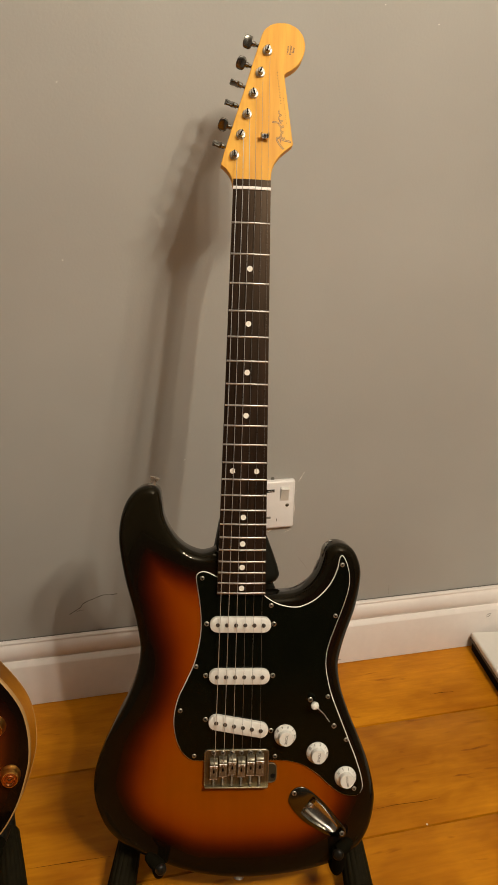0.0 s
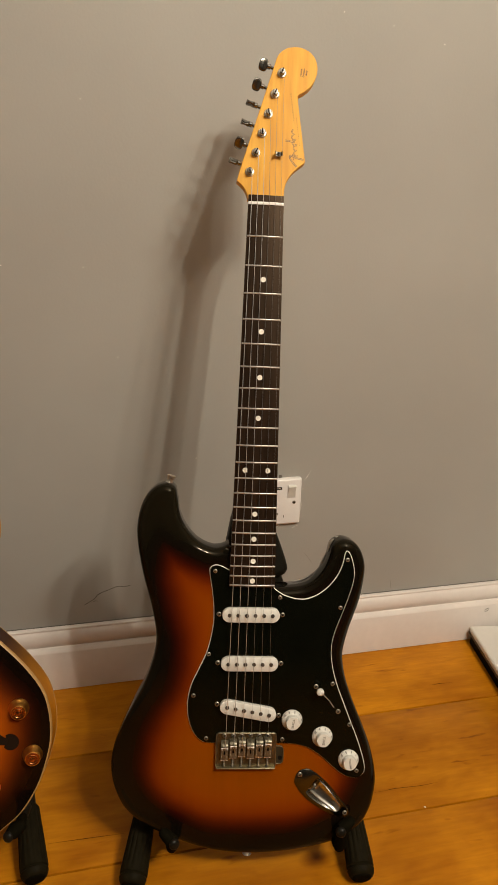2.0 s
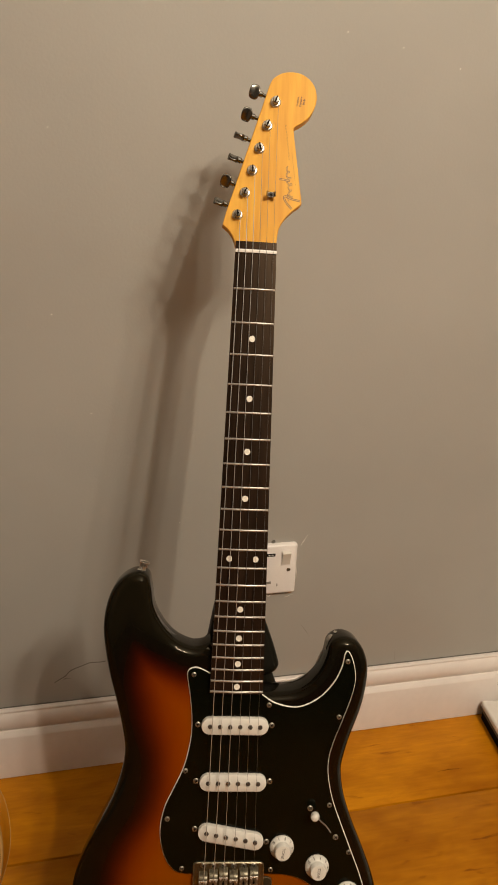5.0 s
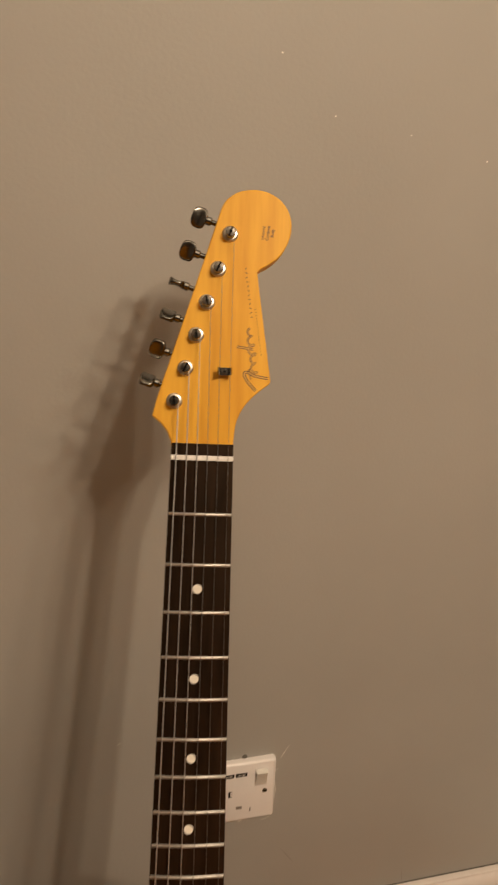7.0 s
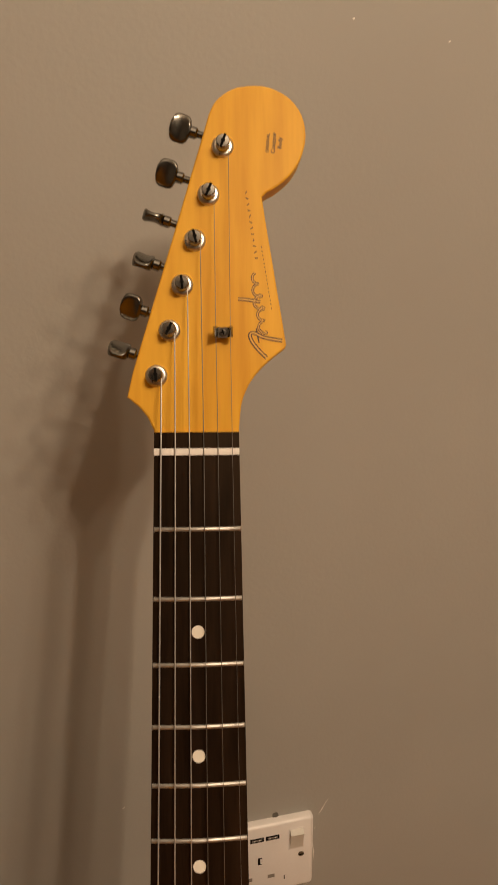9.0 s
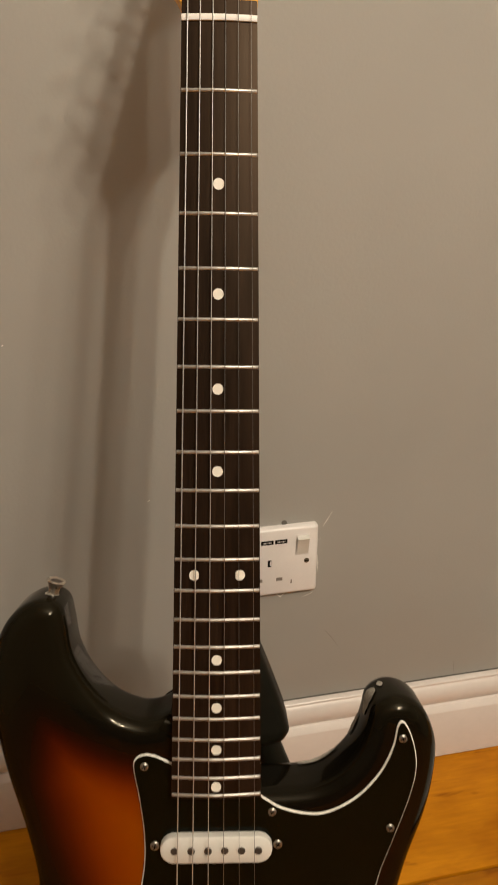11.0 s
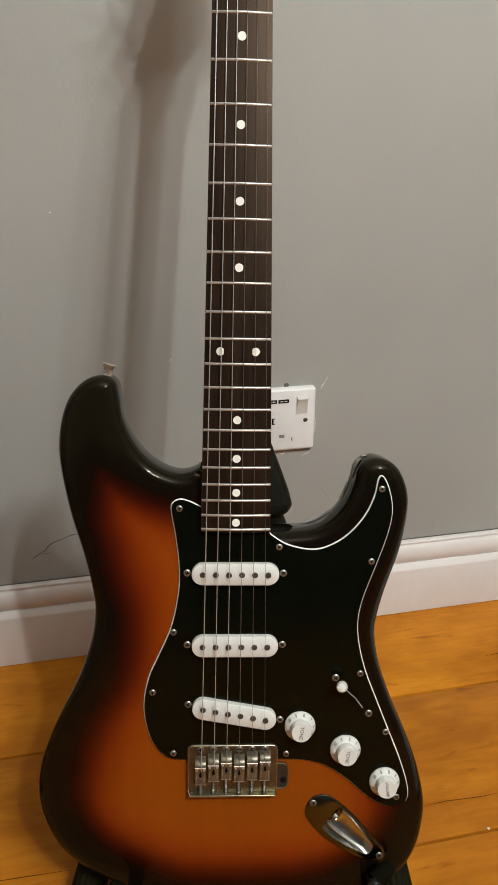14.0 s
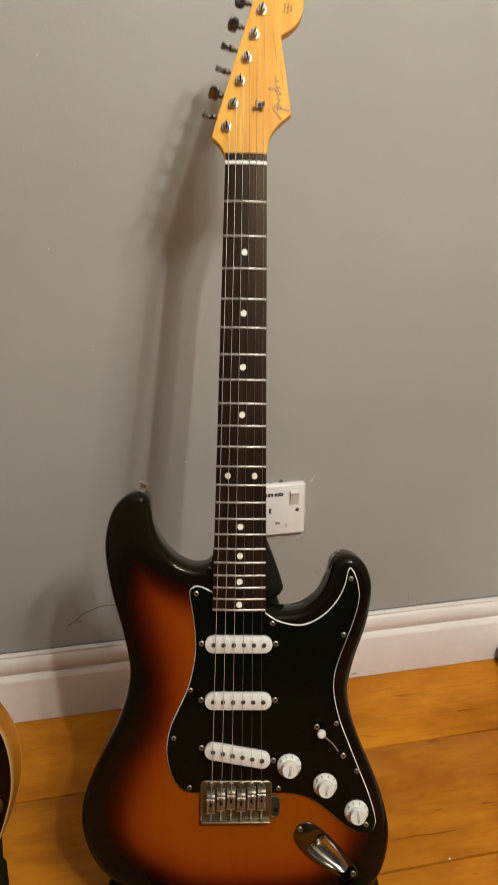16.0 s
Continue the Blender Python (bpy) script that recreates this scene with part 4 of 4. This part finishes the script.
rings(bm, [[(x * 0.0209, camber(x * 0.0209) + y, z) for y, z in ((0.002, 0.6477), (-0.0012, 0.6477), (-0.0016, 0.6486), (-0.0014, 0.6509), (0.002, 0.6513))] for x in np.linspace(-1, 1, 9)])
part("nut", bm, M_BONE, neck, "cream bone nut")

# tuners
POSTS = mm([(-20.1, 687.4), (-13.4, 710.1), (-6.9, 732.9), (-0.4, 755.6), (6.6, 778.7), (13.9, 802.9)])
PEGS = mm([(-39.4, 701.6), (-33.2, 723.3), (-26.7, 747.0), (-21.4, 769.3), (-14.6, 791.9), (-7.5, 815.1)])
TURNS = (55, -32, 55, 84, -25, -14)
for (x, z), (bx, bz), turn in zip(POSTS, PEGS, TURNS):
    bm = bmesh.new()
    lathe(bm, [(0.0056, 0), (0.0056, 0.0005), (0.0051, 0.0012), (0.0042, 0.0015), (0.0034, 0.0015)], (x, 0.0105, z), seg=22, cap0=False)
    tuner = part("tuner", bm, M_BRIGHT, guitar, "nickel tuning machine with an oval button")
    bm = bmesh.new()
    lathe(bm, [(0.0034, 0), (0.0034, 0.0034), (0.0028, 0.0042), (0.0028, 0.0052), (0.0034, 0.0058), (0.0035, 0.0076), (0.0030, 0.0083), (0.0011, 0.0084), (0.0010, 0.0060)], (x, 0.0105, z), seg=18, cap0=False)
    part("string_post", bm, M_NICKEL, tuner)
    a = radians(75 + turn * 0.35)
    bm = bmesh.new()
    box(bm, -0.0034, 0.0034, 0.0105 - 0.00860, 0.0105 - 0.0070, -0.0006, 0.0006)
    for v in bm.verts:
        px, pz = v.co.x, v.co.z
        v.co = (x + px * math.cos(a) - pz * math.sin(a), v.co.y, z + px * math.sin(a) + pz * math.cos(a))
    part("post_slot", bm, M_HOLE, tuner)
    coil = [(x + 0.0031 * math.cos(t), 0.0105 - 0.0036 - 0.0006 * t / 6.28, z + 0.0031 * math.sin(t)) for t in np.linspace(0, 2 * math.pi * 2.5, 40)]
    part("string_wrap", tube(bmesh.new(), coil, 0.00032, 5), M_STEEL, tuner)
    along = Vector((-0.955, 0, 0.297)).normalized()
    start = Vector((bx, 0.0185, bz)) - along * 0.020
    part("shaft", tube(bmesh.new(), [start, Vector((bx, 0.0185, bz)) - along * 0.004], 0.0018, 10), M_BUTTON, tuner)
    bm = bmesh.new()
    up = Vector((0, -math.sin(radians(turn)), 0)) + Vector((-along.z, 0, along.x)) * math.cos(radians(turn))
    thick = along.cross(up)
    c = Vector((bx, 0.0185, bz))
    loops = []
    for k in range(13):
        q = -1 + k / 6
        wide = 0.0068 * (1 - min(0.985, abs(q * 0.97)) ** 3.4) ** 0.42 + 0.0004
        deep = min(0.0018 + 0.0016 * q * q, wide * 0.9)
        ring = []
        for j in range(24):
            t = 2 * math.pi * j / 24
            ca, sa = math.cos(t), math.sin(t)
            ring.append(c + along * (0.0053 * q) + up * (wide * math.copysign(abs(ca) ** 0.8, ca)) + thick * (deep * math.copysign(abs(sa) ** 0.55, sa)))
        loops.append(ring)
    rings(bm, loops)
    part("button", bm, M_BUTTON, tuner, "worn nickel tuner button", angle=50)
    bm = bmesh.new()
    lathe(bm, [(0.0030, -0.0006), (0.0030, 0.0022), (0.0020, 0.0030)], c - along * 0.0062, -along, 12)
    part("collar", bm, M_NICKEL, tuner)

# string tree
bm = bmesh.new()
prof = [(-0.0060, 0.0030), (-0.0056, 0.0004), (-0.0046, -0.0006), (-0.0036, 0.0006), (-0.0028, 0.0034), (0.0028, 0.0034), (0.0036, 0.0006), (0.0046, -0.0006), (0.0056, 0.0004), (0.0060, 0.0030)]
rings(bm, [[(0.0133 + x * 0.84, 0.0020 + y, 0.7086 + dz) for x, y in prof] + [(0.0133 + x * 0.84, 0.0030 + y, 0.7086 + dz) for x, y in prof[::-1]] for dz in (-0.0026, 0.0026)])
tree = part("string_tree", bm, M_NICKEL, guitar, "bent nickel string guide")
lb = bmesh.new()
lathe(lb, [(0.0026, 0), (0.0026, 0.0050)], (0.0133, 0.0106, 0.7086), seg=12)
part("spacer", lb, M_NICKEL, tree)
screw(tree, 0.0133, 0.7086, 0.0054, 0.0022, "tree_screw", 20, M_POLE)

# strings
GAUGE = (0.00040, 0.00035, 0.00030, 0.00021, 0.00017, 0.00014)
for k in range(6):
    xn, xb = -0.0174 + 0.00696 * k, -0.0262 + 0.01052 * k
    px, pz = POSTS[k]
    zt = TOPS[k][1]
    line = [(xb, 0.0010, zt - 0.0075), (xb, -0.0033, zt - 0.0002), (xn, -0.0021, 0.6490)]
    if k > 3:
        line.append((0.0133 + (-0.0036 if k == 4 else 0.0036), 0.0018, 0.7086))
    line.append((px + 0.0027, 0.0062, pz - 0.0006))
    part("string", tube(bmesh.new(), line, GAUGE[k], 8), M_STEEL if k < 3 else M_PLAIN_STRING, guitar, "steel guitar string")

# decal on the headstock: a script mark and rows of print as plain shapes
yd = 0.01035
decal = part("decal", sheet(stadium(0.0310, 0.7078, 0.0075, 0.0007, 100), yd, 0.0106), M_DECAL_DARK, headstock, "worn dark and gold script decal")
swoosh = [(0.0345, 0.6965), (0.0300, 0.7010), (0.0268, 0.7055), (0.0262, 0.7085), (0.0285, 0.7090), (0.0335, 0.7068), (0.0425, 0.7052)]


def ribbon(name, pts, width, material, y):
    c = curve_through(pts, 4, False)
    p = np.array(c)
    d = np.gradient(p, axis=0)
    d /= np.linalg.norm(d, axis=1)[:, None]
    nrm = np.c_[-d[:, 1], d[:, 0]] * width / 2
    bm = bmesh.new()
    a = [bm.verts.new((q[0], y, q[1])) for q in p + nrm]
    b = [bm.verts.new((q[0], y, q[1])) for q in p - nrm]
    for i in range(len(a) - 1):
        bm.faces.new((a[i], a[i + 1], b[i + 1], b[i]))
    return part(name, bm, material, decal, flat=True)


loops_of = []
for k in range(5):
    cx, cz, r = 0.0336 - 0.0009 * k, 0.7105 + 0.0062 * k, (0.0021, 0.0017, 0.0026, 0.0023, 0.0016)[k]
    loops_of += [(cx + r * math.sin(a), cz - 0.0022 + 0.0052 * (a - 0.6) / 5.6 + r * 0.7 * math.cos(a)) for a in np.linspace(0.6, 6.2, 7)]
for w, m, y in ((0.00135, M_DECAL_DARK, 0.01034), (0.00055, M_DECAL, 0.01026)):
    ribbon("swoosh", [(x + 0.001, z) for x, z in swoosh], w * 1.5, m, y)
    ribbon("script", loops_of, w, m, y - 0.00003)
    ribbon("ascender", [(0.0212, 0.7262), (0.0262, 0.7258), (0.0325, 0.7248)], w * 1.3, m, y - 0.00005)
for k in range(12):
    t = k / 11
    part("print_bar", sheet(stadium(0.0306 - 0.0050 * t, 0.7470 + 0.0330 * t, 0.0017, 0.00055, (0, 40, -25, 65)[k % 4], 4), 0.01036, 0.0106), M_DECAL_DARK, decal)
for k in range(16):
    t = k / 15
    part("fine_print", sheet(stadium(0.0382 - 0.0050 * t, 0.7215 + 0.0310 * t, 0.0009, 0.0004, 99, 4), 0.01036, 0.0106), M_DECAL_DARK, decal)
for text, x, size in (("ORIGINAL", 0.0368, 0.0021), ("Contour", 0.0398, 0.0030), ("Body", 0.0430, 0.0028)):
    part("lettering", words(text, size, x, 0.8052, 0.01042, 85), M_DECAL_DARK, decal, "small dark printed word", flat=True)


# ---- folding guitar stand ----
def local(x, y, z):
    return GUITAR.inverted() @ Vector((x, y, z))


def guitar_stand(feet, headings, apex, pegs, label):
    """Two low legs that run back from their rubber feet and rise behind the guitar, padded pegs that turn up in front of it, and a rear strut, in the guitar's own axes."""
    top = new("guitar_stand")
    top.matrix_basis = GUITAR
    tagged(top, label, "guitar stand", "guitar stands")
    for foot, heading, peg, side in zip(feet, headings, pegs, (-1, 1)):
        rise, turn = radians(17), radians(heading)
        f, a, p, low = local(*foot), Vector(apex) + Vector((side * 0.018, 0, 0)), Vector(peg[:3]), peg[3]
        k = local(*(Vector(foot) + 0.135 * Vector((math.sin(turn) * math.cos(rise), math.cos(turn) * math.cos(rise), math.sin(rise)))))
        leg = part("leg", tube(bmesh.new(), [f.lerp(k, 0.45), k - (k - f).normalized() * 0.012, k + (a - k).normalized() * 0.02, a], [0.011, 0.011, 0.010, 0.010], 12), M_STAND, top, "black steel leg tube")
        d = (k - f).normalized()
        bm = bmesh.new()
        _, s, u = frame_of(d)
        n, loops = 60, []
        for h, r, ribs in ((-0.0040, 0.0050, 0), (-0.0036, 0.0110, 0), (-0.0020, 0.0146, 0), (0.001, 0.0164, 0), (0.0055, 0.0176, 0), (0.0068, 0.0162, 0), (0.0084, 0.0162, 0), (0.0096, 0.0178, 0), (0.014, 0.0178, 1), (0.045, 0.0166, 1), (0.086, 0.0146, 1), (0.090, 0.0120, 0)):
            loops.append([f + d * h + (s * math.cos(2 * math.pi * j / n) + u * math.sin(2 * math.pi * j / n)) * (r - (0.0013 if ribs and j % 4 == 0 else 0)) for j in range(n)])
        rings(bm, loops)
        sleeve = part("rubber_foot", bm, M_RUBBER, leg, "ribbed black rubber foot sleeve", angle=50)
        bm = bmesh.new()
        lathe(bm, [(0.0128, 0.0026), (0.0122, 0.0042), (0.0100, 0.0052), (0.0040, 0.0056)], f, -d, 24, cap0=False)
        part("end_plug", bm, M_PEG, sleeve, "glossy black end plug")
        arm = part("support_arm", tube(bmesh.new(), [k, (k + p) / 2 + Vector((0, 0.004, -0.004)), Vector((p.x, 0.062, low)), Vector((p.x, 0.040, low))], 0.007, 10), M_STAND, top)
        bend = [Vector((p.x, 0.052, low)), Vector((p.x, 0.018, low)), Vector((p.x, 0.0075, low + 0.0035)), Vector((p.x, 0.0002, low + 0.0115)), p]
        peg_body = part("rubber_peg", tube(bmesh.new(), bend, [0.0064, 0.0064, 0.0066, 0.0072, 0.0084], 16), M_PEG, arm, "rubber-covered peg turned up at the front")
        tip = p + Vector((side * 0.014, 0.0030, 0.0120))
        part("lip", tube(bmesh.new(), [p, p.lerp(tip, 0.5), p.lerp(tip, 0.85), tip], [0.0080, 0.0074, 0.0058, 0.0030], 14), M_PEG, peg_body, "splayed rubber lip")
        bm = bmesh.new()
        lathe(bm, [(0.0066, 0), (0.0064, 0.0018), (0.0048, 0.0036), (0.0024, 0.0044), (0.0008, 0.0046)], p + Vector((-side * 0.003, -0.0066, 0)), (-side * 0.3, -1, 0.1), 18, cap0=False)
        part("end_cap", bm, M_CAP, peg_body, "glossy black peg end cap")
    a = Vector(apex)
    bm = bmesh.new()
    hub = [(-0.016, 0.056), (0.018, 0.056), (0.0325, 0.024), (0.0455, -0.009), (0.0505, -0.024), (0.0512, -0.034), (0.037, -0.043), (-0.030, -0.050), (-0.034, -0.030), (-0.030, 0.0)]
    loop = clockwise(curve_through([(a.x + x, a.z + z) for x, z in hub], 4))
    rings(bm, [[(x, a.y - 0.012 + y, z) for x, z in inset(loop, d)] for d, y in ((0.0070, 0.0), (0.0040, 0.0008), (0.0018, 0.0026), (0.0005, 0.0052), (0.0, 0.0085), (0.0, 0.030))])
    part("back_rest", bm, M_STAND, top, "dark hinge block and back rest")
    inv = GUITAR.inverted()
    g = GUITAR @ a
    heel = inv @ Vector((g.x, min(g.y + 0.16, -0.05), 0.013))
    part("rear_strut", tube(bmesh.new(), [a + Vector((0, 0.012, 0)), heel], 0.0095, 10), M_STAND, top)
    return top


guitar_stand([(-0.147, -0.417, 0.0180), (0.143, -0.464, 0.0180)], (17, 8), (0.0, 0.078, 0.228), [(-0.0885, -0.0062, -0.1265, -0.1476), (0.1235, -0.0062, -0.1130, -0.1486)],
             "black folding guitar stand with ribbed rubber feet under the sunburst guitar")

# ---- semi-hollow guitar beside it ----
hollow = tagged(new("semi_hollow_guitar"), "sunburst semi-hollow electric guitar with cream binding and gold knobs", "guitar")
hollow.matrix_basis = GUITAR @ pose(-0.438, 0.025, 0)
RIM = [(0.060, -0.172), (0.117, -0.1466), (0.147, -0.125), (0.167, -0.104), (0.185, -0.072), (0.196, -0.036), (0.200, -0.008), (0.197, 0.024), (0.187, 0.052), (0.164, 0.0815), (0.133, 0.1106), (0.108, 0.1300), (0.0900, 0.157),
       (0.108, 0.1874), (0.1190, 0.210), (0.1250, 0.233), (0.1262, 0.2544), (0.1215, 0.2743), (0.1116, 0.2893), (0.094, 0.294), (0.070, 0.282), (0.050, 0.256), (0.036, 0.222)]
RIM = [(x * (0.979 if z < 0.12 else 0.962 if z > 0.17 else 1.0), z - (0.005 if z > 0.17 else 0)) for x, z in RIM]
shape = clockwise(curve_through([(0, -0.179)] + RIM + [(-x, z) for x, z in RIM[::-1]], 5))
arch = lambda x, z, d: -0.010 * smooth01((d - 0.004) / 0.075)
part("top", solid_body(inset(shape, 0.0012), -0.0005, 0.0050, 0.0010, 0.001, 0.010, arch), M_BURST2, hollow, "arched tobacco sunburst top")
bm = bmesh.new()
rings(bm, [[(x, y, z) for x, z in inset(shape, d)] for d, y in ((0.0018, -0.0004), (0.0006, 0.0000), (0.0, 0.0008), (0.0, 0.0052), (0.003, 0.0052))], cap0=False, cap1=False)
part("binding", bm, M_BIND, hollow, "cream edge binding")
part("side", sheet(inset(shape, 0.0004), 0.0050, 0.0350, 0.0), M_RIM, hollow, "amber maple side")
bm = bmesh.new()
rings(bm, [[(x, y, z) for x, z in inset(shape, d)] for d, y in ((0.003, 0.0349), (0.0001, 0.0350), (-0.0001, 0.0354), (0.0001, 0.0360), (0.003, 0.0362))], cap0=False, cap1=False)
part("back_binding", bm, M_BIND, hollow, "cream binding round the back edge")
for dx in (1, -1):
    hole = curve_through([(0.094, 0.120), (0.098, 0.094), (0.103, 0.067), (0.110, 0.035), (0.120, 0.007), (0.132, -0.008), (0.144, -0.0130)], 5, False)
    p = np.array(hole)
    d = np.gradient(p, axis=0)
    d /= np.linalg.norm(d, axis=1)[:, None]
    wide = (0.0050 + 0.0060 * np.sin(np.linspace(0, math.pi, len(p))))[:, None]
    nrm = np.c_[-d[:, 1], d[:, 0]] * wide / 2 * 1.6
    hy = lambda q: -0.0005 + arch(0, 0, float(edge_distance([q], shape)[0])) - 0.0006
    bm = bmesh.new()
    a = [bm.verts.new((dx * q[0], hy(q), q[1])) for q in p + nrm]
    b = [bm.verts.new((dx * q[0], hy(q), q[1])) for q in p - nrm]
    for i in range(len(a) - 1):
        bm.faces.new((a[i], a[i + 1], b[i + 1], b[i]))
    for q in ((0.1475, -0.0130), (0.088, 0.122)):
        lathe(bm, [(0.0105, 0), (0.0105, 0.0003)], (dx * q[0], hy(q), q[1]), seg=24, cap0=False)
    part("sound_hole", bm, M_FHOLE, hollow, "dark f-shaped sound hole", flat=True)
for x, z in ((0.1560, 0.0275), (0.1735, -0.032), (0.1230, -0.072), (0.1040, -0.014)):
    y = -0.0005 + arch(0, 0, float(edge_distance([(x, z)], shape)[0]))
    bm = bmesh.new()
    lathe(bm, [(0.0128, 0), (0.0128, 0.0015), (0.0118, 0.0030), (0.0098, 0.0060), (0.0094, 0.0120), (0.0088, 0.0128), (0.0070, 0.0128), (0.0066, 0.0122), (0.0040, 0.0122), (0.0036, 0.0129)], (x, y + 0.0015, z), (0.18, -1, -0.04), seg=28, cap0=False)
    knob = part("control_knob", bm, M_GOLD, hollow, "gold bell-shaped control knob")
    bm = bmesh.new()
    lathe(bm, [(0.0084, 0), (0.0080, 0.0005), (0.0060, 0.0002), (0.0053, 0.0009), (0.0045, 0.0003), (0.0031, 0.0003), (0.0026, 0.0012), (0.001, 0.0018)], (x + 0.0022, y - 0.0112, z - 0.0005), (0.18, -1, -0.04), seg=28, cap0=False)
    part("cap_insert", bm, M_COPPER, knob, "ringed copper cap")
bm = bmesh.new()
lathe(bm, [(0.008, 0), (0.008, 0.002), (0.0065, 0.004), (0.0035, 0.005), (0.003, 0.012), (0.0045, 0.015), (0.0035, 0.019)], (0.1010, -0.003, 0.1335), seg=18, cap0=False)
part("selector_switch", bm, M_NICKEL, hollow, "nickel selector switch")
guard2 = clockwise(curve_through([(0.030, 0.150), (0.060, 0.150), (0.086, 0.132), (0.0985, 0.112), (0.1035, 0.088), (0.100, 0.066), (0.080, 0.050), (0.040, 0.046), (0.030, 0.08)], 5))
g2 = part("pickguard", sheet(guard2, -0.0150, -0.0138), M_BIND, hollow, "black pickguard with a cream edge")
part("top_ply", sheet(inset(guard2, 0.0012), -0.0154, -0.0148), M_GUARD, g2)
bm = bmesh.new()
loops = []
for z in np.linspace(0.165, 0.610, 8):
    w = 0.0215 + (0.61 - z) * 0.013
    loops.append([(w * math.cos(a), -0.012 + (0.022 * math.sin(a) if math.sin(a) > 0 else 0.004 * math.sin(a)), z) for a in np.linspace(0, 2 * math.pi, 18, endpoint=False)])
rings(bm, loops)
part("neck", bm, M_ROSEWOOD, hollow, "dark neck and fingerboard")
part("headstock", sheet([(-0.022, 0.605), (-0.038, 0.650), (-0.034, 0.760), (-0.018, 0.775), (0, 0.768), (0.018, 0.775), (0.034, 0.760), (0.038, 0.650), (0.022, 0.605)], -0.004, 0.010, 0.001), M_GUARD, hollow, "black headstock")
o = Vector((-0.438, 0, 0))
guitar_stand([(-0.545, -0.318, 0.0185), (-0.266, -0.384, 0.0180)], (-6, -7.5), o + Vector((0, 0.095, 0.22)), [(o.x - 0.105, -0.0100, -0.150, -0.1656), (o.x + 0.158, -0.0100, -0.113, -0.1236)],
             "black folding guitar stand under the semi-hollow guitar")

# ---- low white board by the wall ----
board = tagged(new("low_platform"), "white laminated board raised over a blackened shadow gap by the skirting", "platform")
board.matrix_basis = pose(0.538, -0.022, 0, 0, 0, -7)
part("board_top", box(bmesh.new(), 0, 0.62, -0.75, 0, 0.021, 0.036, 0.0045, 4), M_SLAB, board, "white laminate board")
part("edge_strip", box(bmesh.new(), -0.0012, 0.0004, -0.748, -0.002, 0.0212, 0.0262, 0.0004), M_EDGE, board, "brown strip along the lower edge")
# added support; its black stands in for shade under the board
part("plinth", box(bmesh.new(), 0.003, 0.604, -0.735, -0.006, 0.0, 0.021), M_HOLE, board, "added plinth, blackened as the shadow gap under the board")

# ---- floorboards ----
floor = tagged(part("floor", box(bmesh.new(), X0 - 0.12, X1 + 0.12, Y0 - 0.12, 0.12, -0.12, -0.0215), M_DARK, flat=True), "varnished orange pine floorboards with dark joints", "floor", kind="structure")
WIDE, GAP = 0.197, 0.0030
rows = random.Random(4)
made = {}
y = 0.023
while y > Y0:
    x = X0 - rows.uniform(0.1, 1.4)
    while x < X1:
        length = rows.choice((1.5, 1.8, 2.1, 2.4))
        if length not in made:
            bm = bmesh.new()
            box(bm, GAP / 2, length - GAP / 2, -WIDE + GAP / 2, -GAP / 2, -0.0205, 0, 0.0013, 2)
            ob = part("plank", bm, M_FLOOR, floor)
            made[length] = ob.data
        else:
            ob = shared("plank", made[length], floor)
        ob.location = (x, y, rows.uniform(-0.0006, 0.0))
        x += length
    y -= WIDE


def floor_line(name, pts, width):
    bm = bmesh.new()
    p = [np.array(q) for q in pts]
    a, b = [], []
    for i, q in enumerate(p):
        w = width * (0.2 if i in (0, len(p) - 1) else 1)
        a.append(bm.verts.new((q[0], q[1] + w / 2, 0.0004)))
        b.append(bm.verts.new((q[0], q[1] - w / 2, 0.0004)))
    for i in range(len(p) - 1):
        bm.faces.new((a[i], a[i + 1], b[i + 1], b[i]))
    return part(name, bm, M_SEAM, floor, flat=True)


for pts, w in [([(0.215, -0.331), (0.25, -0.3295), (0.29, -0.332), (0.32, -0.3315)], 0.0010), ([(0.405, -0.128), (0.425, -0.127), (0.45, -0.129)], 0.0014),
               ([(-0.26, -0.324), (-0.20, -0.326), (-0.15, -0.328)], 0.0012), ([(-0.226, -0.393), (-0.222, -0.396), (-0.218, -0.397)], 0.003)]:
    floor_line("crack", pts, w)
bm = bmesh.new()
lathe(bm, [(0.0015, 0), (0.0011, 0.0005)], (0.2805, -0.3690, 0.0002), (0, 0, 1), 10, cap0=False)
part("paint_speck", bm, M_CHIP, floor)
